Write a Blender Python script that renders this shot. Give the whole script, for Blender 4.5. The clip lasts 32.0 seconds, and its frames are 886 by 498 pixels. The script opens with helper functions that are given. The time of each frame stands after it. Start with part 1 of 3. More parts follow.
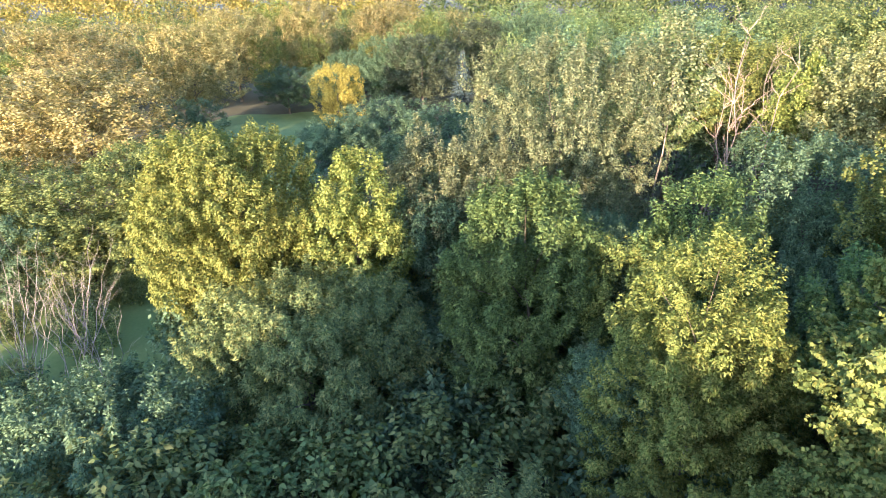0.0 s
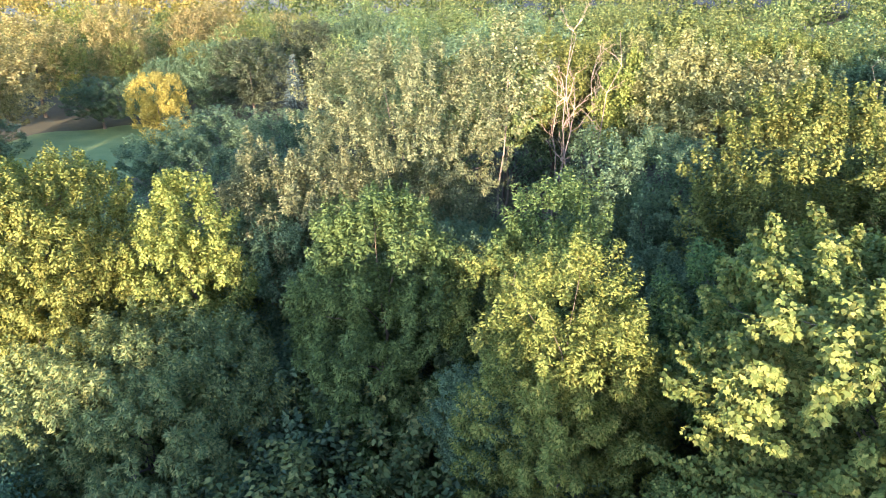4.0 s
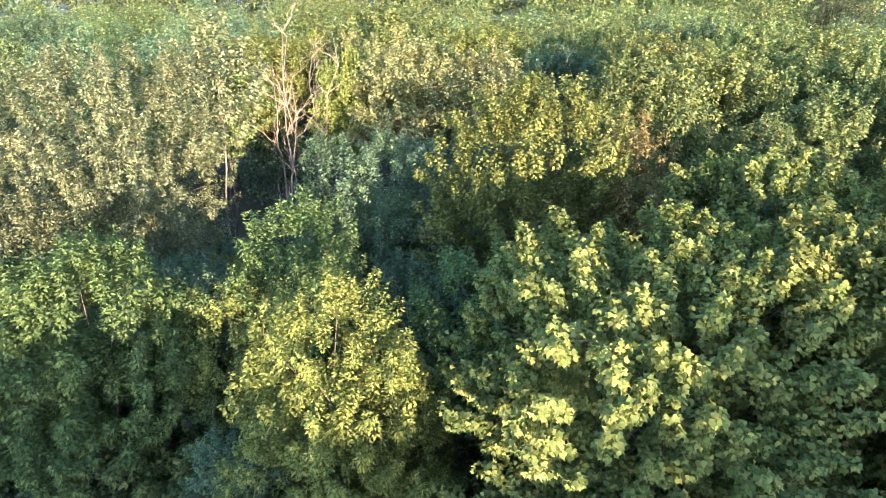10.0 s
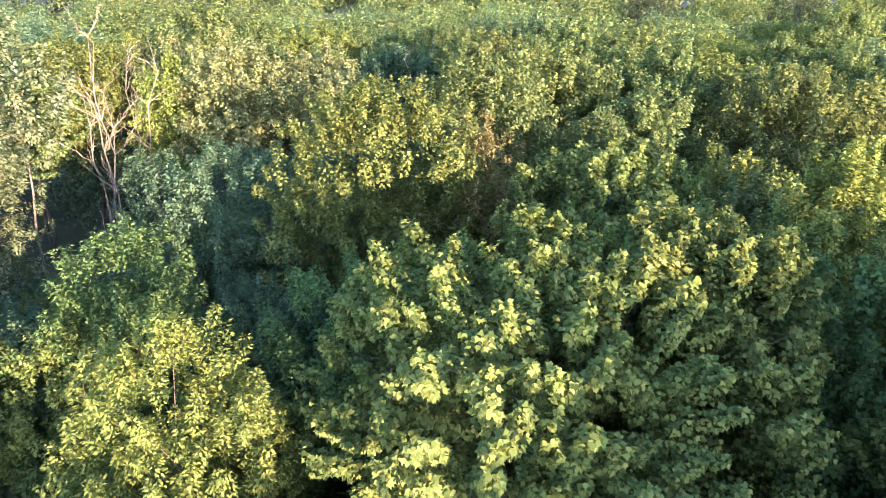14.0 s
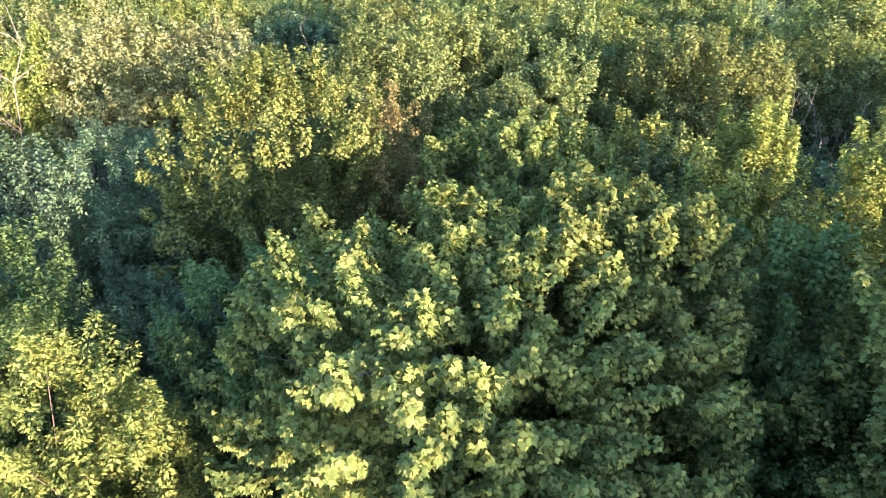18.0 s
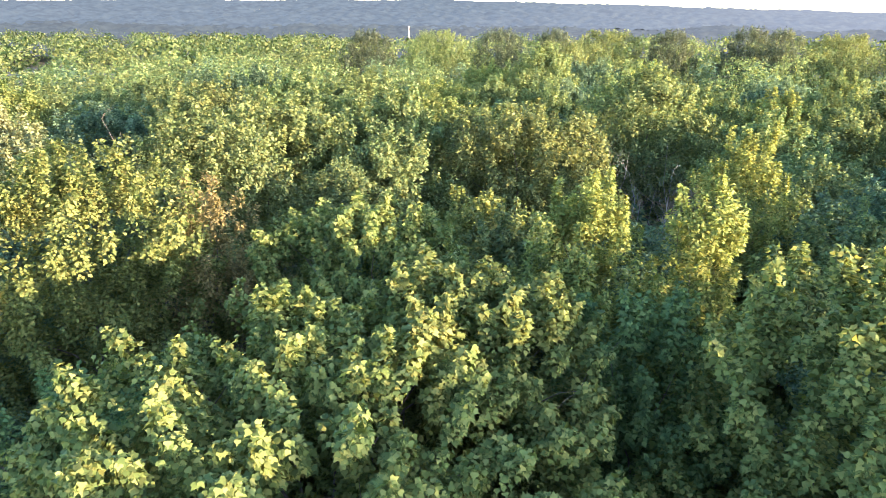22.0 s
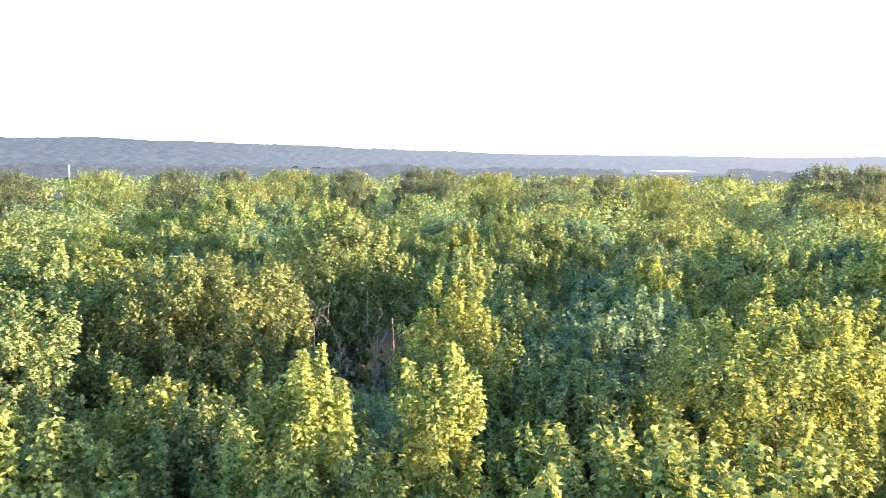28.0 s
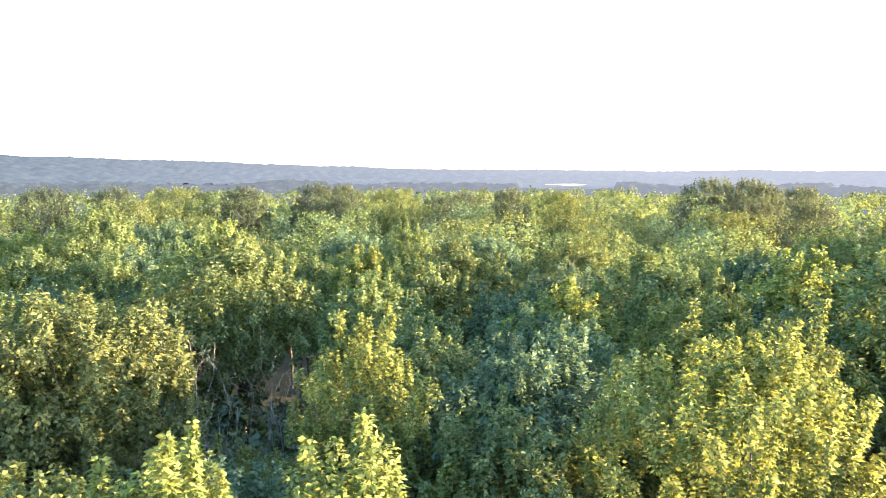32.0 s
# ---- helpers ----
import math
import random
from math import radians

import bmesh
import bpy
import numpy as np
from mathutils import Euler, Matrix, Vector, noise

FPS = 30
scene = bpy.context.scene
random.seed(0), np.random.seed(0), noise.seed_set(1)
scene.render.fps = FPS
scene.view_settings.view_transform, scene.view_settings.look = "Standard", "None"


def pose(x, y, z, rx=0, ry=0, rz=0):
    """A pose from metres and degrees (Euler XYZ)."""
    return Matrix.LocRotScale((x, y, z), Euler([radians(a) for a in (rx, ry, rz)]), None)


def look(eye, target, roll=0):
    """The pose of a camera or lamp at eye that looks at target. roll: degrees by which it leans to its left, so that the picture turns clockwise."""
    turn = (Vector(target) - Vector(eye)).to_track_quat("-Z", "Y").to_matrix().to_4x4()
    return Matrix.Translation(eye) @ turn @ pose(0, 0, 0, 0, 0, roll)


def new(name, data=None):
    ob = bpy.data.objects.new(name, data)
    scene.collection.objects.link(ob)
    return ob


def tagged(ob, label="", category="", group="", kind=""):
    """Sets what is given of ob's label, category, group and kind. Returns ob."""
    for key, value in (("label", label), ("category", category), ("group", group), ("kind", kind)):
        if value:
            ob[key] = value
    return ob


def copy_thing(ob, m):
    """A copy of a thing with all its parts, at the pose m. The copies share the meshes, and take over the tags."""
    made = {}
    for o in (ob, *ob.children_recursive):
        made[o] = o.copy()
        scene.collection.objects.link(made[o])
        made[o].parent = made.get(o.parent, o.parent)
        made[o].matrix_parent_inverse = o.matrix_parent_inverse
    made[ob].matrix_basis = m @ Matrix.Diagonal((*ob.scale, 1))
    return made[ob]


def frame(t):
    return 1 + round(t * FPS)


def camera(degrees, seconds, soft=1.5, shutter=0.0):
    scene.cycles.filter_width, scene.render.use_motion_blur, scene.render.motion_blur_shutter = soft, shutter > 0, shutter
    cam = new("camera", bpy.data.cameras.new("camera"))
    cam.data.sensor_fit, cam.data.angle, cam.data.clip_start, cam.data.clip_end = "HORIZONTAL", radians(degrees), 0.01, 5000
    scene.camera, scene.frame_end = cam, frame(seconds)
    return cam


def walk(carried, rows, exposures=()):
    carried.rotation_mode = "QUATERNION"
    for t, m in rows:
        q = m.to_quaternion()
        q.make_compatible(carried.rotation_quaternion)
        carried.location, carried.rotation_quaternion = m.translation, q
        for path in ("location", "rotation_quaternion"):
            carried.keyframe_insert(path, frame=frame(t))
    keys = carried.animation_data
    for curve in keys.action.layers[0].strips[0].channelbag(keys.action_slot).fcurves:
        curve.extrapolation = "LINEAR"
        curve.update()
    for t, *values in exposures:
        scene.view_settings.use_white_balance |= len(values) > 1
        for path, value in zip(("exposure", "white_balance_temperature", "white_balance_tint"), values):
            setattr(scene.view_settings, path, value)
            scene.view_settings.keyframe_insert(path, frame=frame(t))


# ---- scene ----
cam = camera(65.59, 32.0, soft=0.8)
# seconds, place, heading, tilt, lean
PATH = [
    (0.0, 0.000, 0.000, 17.000, 0.009, -21.729, 0.007),
    (0.5, -0.003, 0.223, 17.009, -1.036, -21.713, -0.023),
    (1.0, -0.008, 0.432, 17.013, -2.489, -21.733, -0.044),
    (1.5, -0.003, 0.635, 17.017, -4.334, -21.754, -0.082),
    (2.0, 0.010, 0.831, 17.036, -6.246, -21.771, -0.102),
    (2.5, 0.032, 1.026, 17.055, -8.175, -21.787, -0.113),
    (3.0, 0.053, 1.212, 17.067, -10.010, -21.804, -0.125),
    (3.5, 0.086, 1.406, 17.074, -11.745, -21.794, -0.152),
    (5.5, 0.226, 2.124, 17.115, -18.861, -21.848, -0.126),
    (6.0, 0.277, 2.290, 17.138, -20.844, -21.921, -0.165),
    (6.5, 0.327, 2.447, 17.162, -23.308, -22.010, -0.199),
    (7.0, 0.362, 2.605, 17.181, -25.857, -22.118, -0.132),
    (7.5, 0.400, 2.746, 17.200, -28.146, -22.214, -0.116),
    (8.0, 0.446, 2.894, 17.215, -29.981, -22.271, -0.046),
    (8.5, 0.508, 3.037, 17.232, -31.418, -22.353, -0.017),
    (9.0, 0.580, 3.173, 17.257, -33.150, -22.413, 0.014),
    (9.5, 0.661, 3.300, 17.275, -34.900, -22.421, 0.001),
    (10.0, 0.752, 3.413, 17.298, -36.598, -22.430, -0.069),
    (10.5, 0.841, 3.522, 17.332, -38.333, -22.481, -0.137),
    (11.0, 0.925, 3.625, 17.354, -40.072, -22.510, -0.176),
    (11.5, 1.011, 3.720, 17.362, -41.786, -22.524, -0.197),
    (12.0, 1.099, 3.811, 17.362, -43.348, -22.562, -0.157),
    (12.5, 1.190, 3.905, 17.359, -44.994, -22.597, -0.192),
    (13.0, 1.281, 4.004, 17.350, -46.696, -22.635, -0.136),
    (13.5, 1.381, 4.107, 17.338, -48.303, -22.663, -0.036),
    (14.0, 1.475, 4.190, 17.323, -49.820, -22.645, 0.013),
    (14.5, 1.573, 4.267, 17.315, -51.347, -22.648, 0.050),
    (15.0, 1.669, 4.330, 17.297, -52.840, -22.608, 0.076),
    (15.5, 1.766, 4.385, 17.273, -53.677, -22.581, -0.029),
    (17.5, 2.141, 4.659, 17.180, -56.329, -24.862, 0.028),
    (18.0, 2.249, 4.717, 17.160, -57.699, -25.074, 0.103),
    (18.5, 2.366, 4.765, 17.138, -59.655, -24.964, 0.122),
    (19.0, 2.475, 4.801, 17.115, -61.646, -24.301, 0.183),
    (19.5, 2.577, 4.848, 17.088, -63.135, -23.376, 0.195),
    (20.0, 2.685, 4.902, 17.068, -63.751, -22.409, 0.113),
    (20.5, 2.808, 4.951, 17.054, -64.396, -21.450, 0.004),
    (21.0, 2.952, 5.018, 17.043, -65.898, -20.501, -0.043),
    (21.5, 3.124, 5.102, 17.037, -68.704, -19.580, -0.023),
    (22.0, 3.330, 5.195, 17.041, -71.654, -18.675, -0.054),
    (22.5, 3.552, 5.287, 17.053, -74.766, -17.974, -0.031),
    (23.0, 3.778, 5.372, 17.054, -78.155, -17.524, 0.017),
    (23.5, 3.993, 5.445, 17.060, -81.396, -17.180, 0.093),
    (24.0, 4.229, 5.507, 17.074, -84.395, -16.902, 0.068),
    (24.5, 4.481, 5.558, 17.088, -87.305, -16.673, 0.042),
    (25.0, 4.744, 5.607, 17.098, -90.243, -16.489, 0.011),
    (25.5, 5.014, 5.657, 17.124, -92.947, -15.826, 0.060),
    (26.0, 5.287, 5.697, 17.157, -93.998, -13.707, 0.015),
    (26.5, 5.553, 5.717, 17.182, -93.945, -10.872, 0.015),
    (28.5, 6.764, 5.709, 17.220, -98.889, -6.400, -0.030),
    (29.0, 7.063, 5.703, 17.242, -102.060, -6.444, -0.040),
    (29.5, 7.351, 5.684, 17.257, -102.851, -6.428, -0.119),
    (30.0, 7.633, 5.649, 17.265, -102.822, -6.420, -0.131),
    (30.5, 7.912, 5.608, 17.272, -102.810, -6.422, -0.135),
    (31.0, 8.178, 5.561, 17.278, -103.185, -6.426, -0.122),
    (31.5, 8.439, 5.518, 17.290, -104.706, -6.440, -0.155),
    (32.0, 8.706, 5.480, 17.307, -105.651, -6.455, -0.109),
]
walk(cam, [(t, pose(x, y, z, 90 + tilt, 0, turn) @ pose(0, 0, 0, 0, 0, lean)) for t, x, y, z, turn, tilt, lean in PATH],
     exposures=[(0.0, 3.54, 5450, 15), (13.0, 3.64, 5450, 15), (20.0, 3.76, 5500, 15), (26.0, 4.0, 5750, 15), (32.0, 3.98, 5750, 14)])

# ---- light ----
SUN_TURN, SUN_UP = 159.0, 8.0
world = bpy.data.worlds.new("evening_sky")
scene.world = world
world.use_nodes = True
wn = world.node_tree.nodes
sky = wn.new("ShaderNodeTexSky")
sky.sky_type, sky.sun_disc = "NISHITA", False
sky.sun_elevation, sky.sun_rotation = radians(SUN_UP), radians(-SUN_TURN)
sky.air_density, sky.dust_density, sky.ozone_density, sky.altitude = 0.9, 1.6, 0.8, 400
wn["Background"].inputs["Strength"].default_value = 0.128
world.node_tree.links.new(sky.outputs[0], wn["Background"].inputs["Color"])
sun = new("sun", bpy.data.lights.new("sun", "SUN"))
sun.data.energy, sun.data.angle, sun.data.color = 4.2, radians(0.6), (1.0, 0.65, 0.34)
sun_way = Vector((-math.sin(radians(SUN_TURN)) * math.cos(radians(SUN_UP)),
                  math.cos(radians(SUN_TURN)) * math.cos(radians(SUN_UP)), math.sin(radians(SUN_UP))))
sun.matrix_world = look(sun_way * 60 + Vector((0, 0, 30)), (0, 0, 30))

# ---- materials ----
def nodes_of(name):
    m = bpy.data.materials.new(name)
    m.use_nodes = True
    return m, m.node_tree.nodes, m.node_tree.links, m.node_tree.nodes["Principled BSDF"]


def ramp(nodes, stops):
    r = nodes.new("ShaderNodeValToRGB")
    while len(r.color_ramp.elements) < len(stops):
        r.color_ramp.elements.new(0.5)
    for e, (at, c) in zip(r.color_ramp.elements, stops):
        e.position, e.color = at, (*c, 1)
    return r


def leaf_material(name, dark, mid, light, through_light=0.42, rough=0.55, vary=0.15):
    """Leaves: each one its own tint, drifts of tint over the crown, some light let through."""
    m, n, l, bsdf = nodes_of(name)
    geo, info, tex = n.new("ShaderNodeNewGeometry"), n.new("ShaderNodeObjectInfo"), n.new("ShaderNodeTexNoise")
    tex.inputs["Scale"].default_value, tex.inputs["Detail"].default_value = 0.9, 3
    coord = n.new("ShaderNodeTexCoord")
    l.new(coord.outputs["Object"], tex.inputs["Vector"])
    mix = n.new("ShaderNodeMath")
    mix.operation = "MULTIPLY_ADD"
    mix.inputs[1].default_value = 0.62
    l.new(geo.outputs["Random Per Island"], mix.inputs[0])
    drift = n.new("ShaderNodeMath")
    drift.operation, drift.inputs[1].default_value = "MULTIPLY", 0.46
    l.new(tex.outputs["Fac"], drift.inputs[0])
    l.new(drift.outputs[0], mix.inputs[2])
    r = ramp(n, [(0.18, [v * 0.72 for v in dark]), (0.5, mid), (0.86, [v * 1.12 for v in light])])
    l.new(mix.outputs[0], r.inputs[0])
    hsv = n.new("ShaderNodeHueSaturation")
    for out, lo, hi in (("Hue", 0.492, 0.510), ("Value", 1 - vary, 1 + vary)):
        mr = n.new("ShaderNodeMapRange")
        mr.inputs["To Min"].default_value, mr.inputs["To Max"].default_value = lo, hi
        l.new(info.outputs["Random"], mr.inputs["Value"])
        l.new(mr.outputs[0], hsv.inputs[out])
    l.new(r.outputs[0], hsv.inputs["Color"])
    l.new(hsv.outputs[0], bsdf.inputs["Base Color"])
    bsdf.inputs["Roughness"].default_value = rough
    bsdf.inputs["Specular IOR Level"].default_value = 0.05
    thin = n.new("ShaderNodeBsdfTranslucent")
    warm = n.new("ShaderNodeMixRGB")
    warm.blend_type, warm.inputs[0].default_value = "MULTIPLY", 1.0
    warm.inputs[2].default_value = (1.35, 1.2, 0.6, 1)
    l.new(hsv.outputs[0], warm.inputs[1])
    l.new(warm.outputs[0], thin.inputs["Color"])
    both = n.new("ShaderNodeMixShader")
    both.inputs[0].default_value = through_light
    l.new(bsdf.outputs[0], both.inputs[1])
    l.new(thin.outputs[0], both.inputs[2])
    l.new(both.outputs[0], n["Material Output"].inputs[0])
    return m


def rough_material(name, stops, scale, rough=0.9, bump=0.4, stretch=(1, 1, 1), fine=14.0):
    """Bark, soil, turf: two scales of noise, with relief."""
    m, n, l, bsdf = nodes_of(name)
    coord, mapping = n.new("ShaderNodeTexCoord"), n.new("ShaderNodeMapping")
    mapping.inputs["Scale"].default_value = stretch
    l.new(coord.outputs["Object"], mapping.inputs[0])
    big, small = n.new("ShaderNodeTexNoise"), n.new("ShaderNodeTexNoise")
    big.inputs["Scale"].default_value, big.inputs["Detail"].default_value = scale, 5
    small.inputs["Scale"].default_value, small.inputs["Detail"].default_value = scale * fine, 4
    add = n.new("ShaderNodeMath")
    add.operation, add.inputs[1].default_value = "MULTIPLY_ADD", 0.45
    half = n.new("ShaderNodeMath")
    half.operation, half.inputs[1].default_value = "MULTIPLY", 0.6
    for t in (big, small):
        l.new(mapping.outputs[0], t.inputs["Vector"])
    l.new(big.outputs["Fac"], half.inputs[0])
    l.new(small.outputs["Fac"], add.inputs[0])
    l.new(half.outputs[0], add.inputs[2])
    r = ramp(n, stops)
    l.new(add.outputs[0], r.inputs[0])
    l.new(r.outputs[0], bsdf.inputs["Base Color"])
    bsdf.inputs["Roughness"].default_value = rough
    b = n.new("ShaderNodeBump")
    b.inputs["Strength"].default_value = bump
    l.new(small.outputs["Fac"], b.inputs["Height"])
    l.new(b.outputs[0], bsdf.inputs["Normal"])
    return m


LEAF = {
    "maple": leaf_material("maple_leaf", (0.070, 0.108, 0.038), (0.114, 0.150, 0.049), (0.180, 0.195, 0.066)),
    "ash": leaf_material("ash_leaf", (0.066, 0.110, 0.050), (0.104, 0.152, 0.066), (0.165, 0.192, 0.080)),
    "willow": leaf_material("willow_leaf", (0.068, 0.108, 0.056), (0.108, 0.150, 0.070), (0.185, 0.200, 0.085)),
    "oak": leaf_material("oak_leaf", (0.070, 0.104, 0.044), (0.106, 0.143, 0.058), (0.160, 0.180, 0.070)),
    "blue": leaf_material("grey_green_leaf", (0.050, 0.092, 0.060), (0.076, 0.128, 0.080), (0.112, 0.162, 0.104)),
    # yellow-green leaf, also put on trees meant to look sunlit
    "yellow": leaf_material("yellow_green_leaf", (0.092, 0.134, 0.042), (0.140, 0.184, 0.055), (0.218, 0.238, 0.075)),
    # pale leaf, brightened to carry low sun on the far trees
    "pale": leaf_material("sunlit_pale_leaf", (0.132, 0.136, 0.066), (0.191, 0.185, 0.090), (0.274, 0.242, 0.122)),
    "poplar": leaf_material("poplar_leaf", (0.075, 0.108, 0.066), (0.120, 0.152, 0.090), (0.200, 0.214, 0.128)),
    # golden leaf with the evening sun mixed into its colour
    "gold": leaf_material("sunlit_golden_leaf", (0.185, 0.173, 0.048), (0.258, 0.233, 0.064), (0.335, 0.293, 0.086)),
    # dark oak, made darker still to paint crowns seen in shade
    "dark": leaf_material("dark_shaded_oak_leaf", (0.045, 0.062, 0.045), (0.066, 0.088, 0.061), (0.095, 0.118, 0.082)),
    "green": leaf_material("mid_green_leaf", (0.054, 0.102, 0.042), (0.086, 0.146, 0.058), (0.134, 0.190, 0.072)),
    "rust": leaf_material("rusty_leaf", (0.105, 0.094, 0.046), (0.143, 0.124, 0.059), (0.204, 0.166, 0.077)),
    "beige": leaf_material("beige_leaf", (0.120, 0.142, 0.074), (0.172, 0.198, 0.100), (0.240, 0.262, 0.132)),
    "needle": leaf_material("spruce_needle", (0.019, 0.033, 0.035), (0.031, 0.050, 0.054), (0.052, 0.074, 0.080), 0.06),
}
BARK = rough_material("grey_brown_bark", [(0.25, (0.025, 0.021, 0.017)), (0.5, (0.06, 0.05, 0.042)), (0.8, (0.12, 0.10, 0.085))], 3, stretch=(1, 1, 0.25))
PALE_BARK = rough_material("pale_bark", [(0.25, (0.05, 0.044, 0.040)), (0.5, (0.10, 0.090, 0.082)), (0.8, (0.18, 0.162, 0.15))], 3, stretch=(1, 1, 0.25))
DEAD_WOOD = rough_material("dead_wood", [(0.25, (0.08, 0.074, 0.070)), (0.5, (0.15, 0.142, 0.136)), (0.8, (0.24, 0.228, 0.22))], 4, stretch=(1, 1, 0.2))
RED_WOOD = rough_material("reddish_dead_twig", [(0.25, (0.10, 0.078, 0.068)), (0.5, (0.19, 0.150, 0.132)), (0.8, (0.28, 0.235, 0.21))], 4, stretch=(1, 1, 0.2))
SOIL = rough_material("forest_floor", [(0.2, (0.012, 0.016, 0.008)), (0.5, (0.035, 0.038, 0.018)), (0.8, (0.07, 0.07, 0.03))], 0.4, 0.95, 0.6)
TURF = rough_material("mown_grass", [(0.2, (0.045, 0.085, 0.025)), (0.5, (0.085, 0.135, 0.040)), (0.8, (0.13, 0.17, 0.06))], 0.5, 0.9, 0.5)
FIELD = rough_material("stubble_field", [(0.2, (0.20, 0.18, 0.11)), (0.5, (0.30, 0.27, 0.18)), (0.8, (0.40, 0.36, 0.25))], 0.02, 0.95, 0.1)
CONCRETE = rough_material("pale_concrete", [(0.2, (0.10, 0.10, 0.10)), (0.5, (0.14, 0.14, 0.138)), (0.8, (0.18, 0.178, 0.172))], 0.5)

# ---- builders ----
R = np.random.default_rng(7)


def solid(name, co, faces, material, parent=None, label="", smooth=False, normals=None):
    """One mesh object from arrays of corners and faces (all faces with the same number of corners)."""
    me = bpy.data.meshes.new(name)
    co, faces = np.asarray(co, np.float32), np.asarray(faces, np.int32)
    k = faces.shape[1]
    me.vertices.add(len(co))
    me.vertices.foreach_set("co", co.ravel())
    me.loops.add(faces.size)
    me.loops.foreach_set("vertex_index", faces.ravel())
    me.polygons.add(len(faces))
    me.polygons.foreach_set("loop_start", np.arange(0, faces.size, k, dtype=np.int32))
    me.polygons.foreach_set("loop_total", np.full(len(faces), k, np.int32))
    if smooth:
        me.polygons.foreach_set("use_smooth", np.ones(len(faces), bool))
    me.update(calc_edges=True)
    if normals is not None:
        me.attributes.new("custom_normal", "FLOAT_VECTOR", "POINT").data.foreach_set("vector", np.asarray(normals, np.float32).ravel())
    me.materials.append(material)
    ob = new(name, me)
    ob.parent = parent
    if label:
        tagged(ob, label)
    return ob


def unit(v):
    return v / (np.linalg.norm(v, axis=-1, keepdims=True) + 1e-9)


# outlines of a leaf: (across, along) and the faces
KITE = (np.array([(0, 0), (-0.5, 0.42), (0, 1), (0.5, 0.42)]), np.array([(0, 2, 1), (0, 3, 2)]))
LOBED = (np.array([(0, 0), (-0.40, 0.10), (-0.52, 0.48), (-0.20, 0.60), (0, 1), (0.20, 0.60), (0.52, 0.48), (0.40, 0.10)]),
         np.array([(0, k + 1, k) for k in range(1, 7)]))


def leaves(at, along, face, length, width, shape=KITE, fold=0.18):
    """Corners and faces of many leaves, folded a little along the rib."""
    n = len(at)
    along = unit(along)
    side = unit(np.cross(along, face))
    up = np.cross(side, along)
    out, tris = shape
    size = R.uniform(0.7, 1.25, (n, 1, 1))
    a, b = out[None, :, 0, None], out[None, :, 1, None]
    co = at[:, None] + size * (side[:, None] * a * width + along[:, None] * b * length + up[:, None] * (abs(a) * 2 * fold * width - b * b * 0.22 * length))
    idx = tris[None] + (np.arange(n) * len(out))[:, None, None]
    return co.reshape(-1, 3), idx.reshape(-1, 3)


def tube(points, radii, sides=7):
    """A bent, tapered limb along points."""
    pts, rad = np.asarray(points, float), np.asarray(radii, float)
    way = unit(np.gradient(pts, axis=0))
    ref = np.array([0.31, 0.95, 0.05])
    x = unit(np.cross(way, ref))
    y = np.cross(way, x)
    ang = np.arange(sides) * 2 * np.pi / sides
    ring = pts[:, None] + rad[:, None, None] * (np.cos(ang)[None, :, None] * x[:, None] + np.sin(ang)[None, :, None] * y[:, None])
    k = len(pts)
    i, j = np.meshgrid(np.arange(k - 1), np.arange(sides), indexing="ij")
    a, b = i * sides + j, i * sides + (j + 1) % sides
    return ring.reshape(-1, 3), np.stack([a, b, b + sides, a + sides], -1).reshape(-1, 4)


def joined(pieces):
    co, fa, at = [], [], 0
    for c, f in pieces:
        co.append(c)
        fa.append(f + at)
        at += len(c)
    return np.concatenate(co), np.concatenate(fa)


def limb_path(a, b, sag=0.0, wobble=0.12, n=6):
    a, b = np.asarray(a, float), np.asarray(b, float)
    s = np.linspace(0, 1, n)[:, None]
    p = a + (b - a) * s
    p[:, 2] += sag * np.sin(np.pi * s[:, 0])
    span = np.linalg.norm(b - a)
    p[1:-1] += R.normal(0, wobble * span / n, (n - 2, 3))
    return p


# how wide a crown is, from its foot (0) to its top (1)
OUTLINE = {
    "ovoid": ([0, 0.15, 0.35, 0.6, 0.8, 0.93, 1], [0.45, 0.85, 1.0, 0.88, 0.62, 0.34, 0.08]),
    "cone": ([0, 0.15, 0.3, 0.55, 0.8, 0.95, 1], [0.6, 0.95, 1.0, 0.72, 0.40, 0.14, 0.04]),
    "dome": ([0, 0.2, 0.5, 0.75, 0.9, 1], [0.55, 0.9, 1.0, 0.86, 0.58, 0.12]),
    "vase": ([0, 0.2, 0.5, 0.75, 0.9, 1], [0.30, 0.62, 0.95, 1.0, 0.72, 0.3]),
    "flame": ([0, 0.2, 0.42, 0.65, 0.84, 0.95, 1], [0.62, 0.95, 1.0, 0.74, 0.42, 0.18, 0.05]),
    "column": ([0, 0.15, 0.5, 0.8, 1], [0.6, 0.95, 1.0, 0.7, 0.12]),
}


def spaced(p, gap):
    """Points thinned so that they keep about a gap from one another."""
    cell = np.floor(p / gap).astype(np.int64)
    _, first = np.unique(cell @ np.array([1, 4099, 16785407]), return_index=True)
    return p[R.permutation(first)]


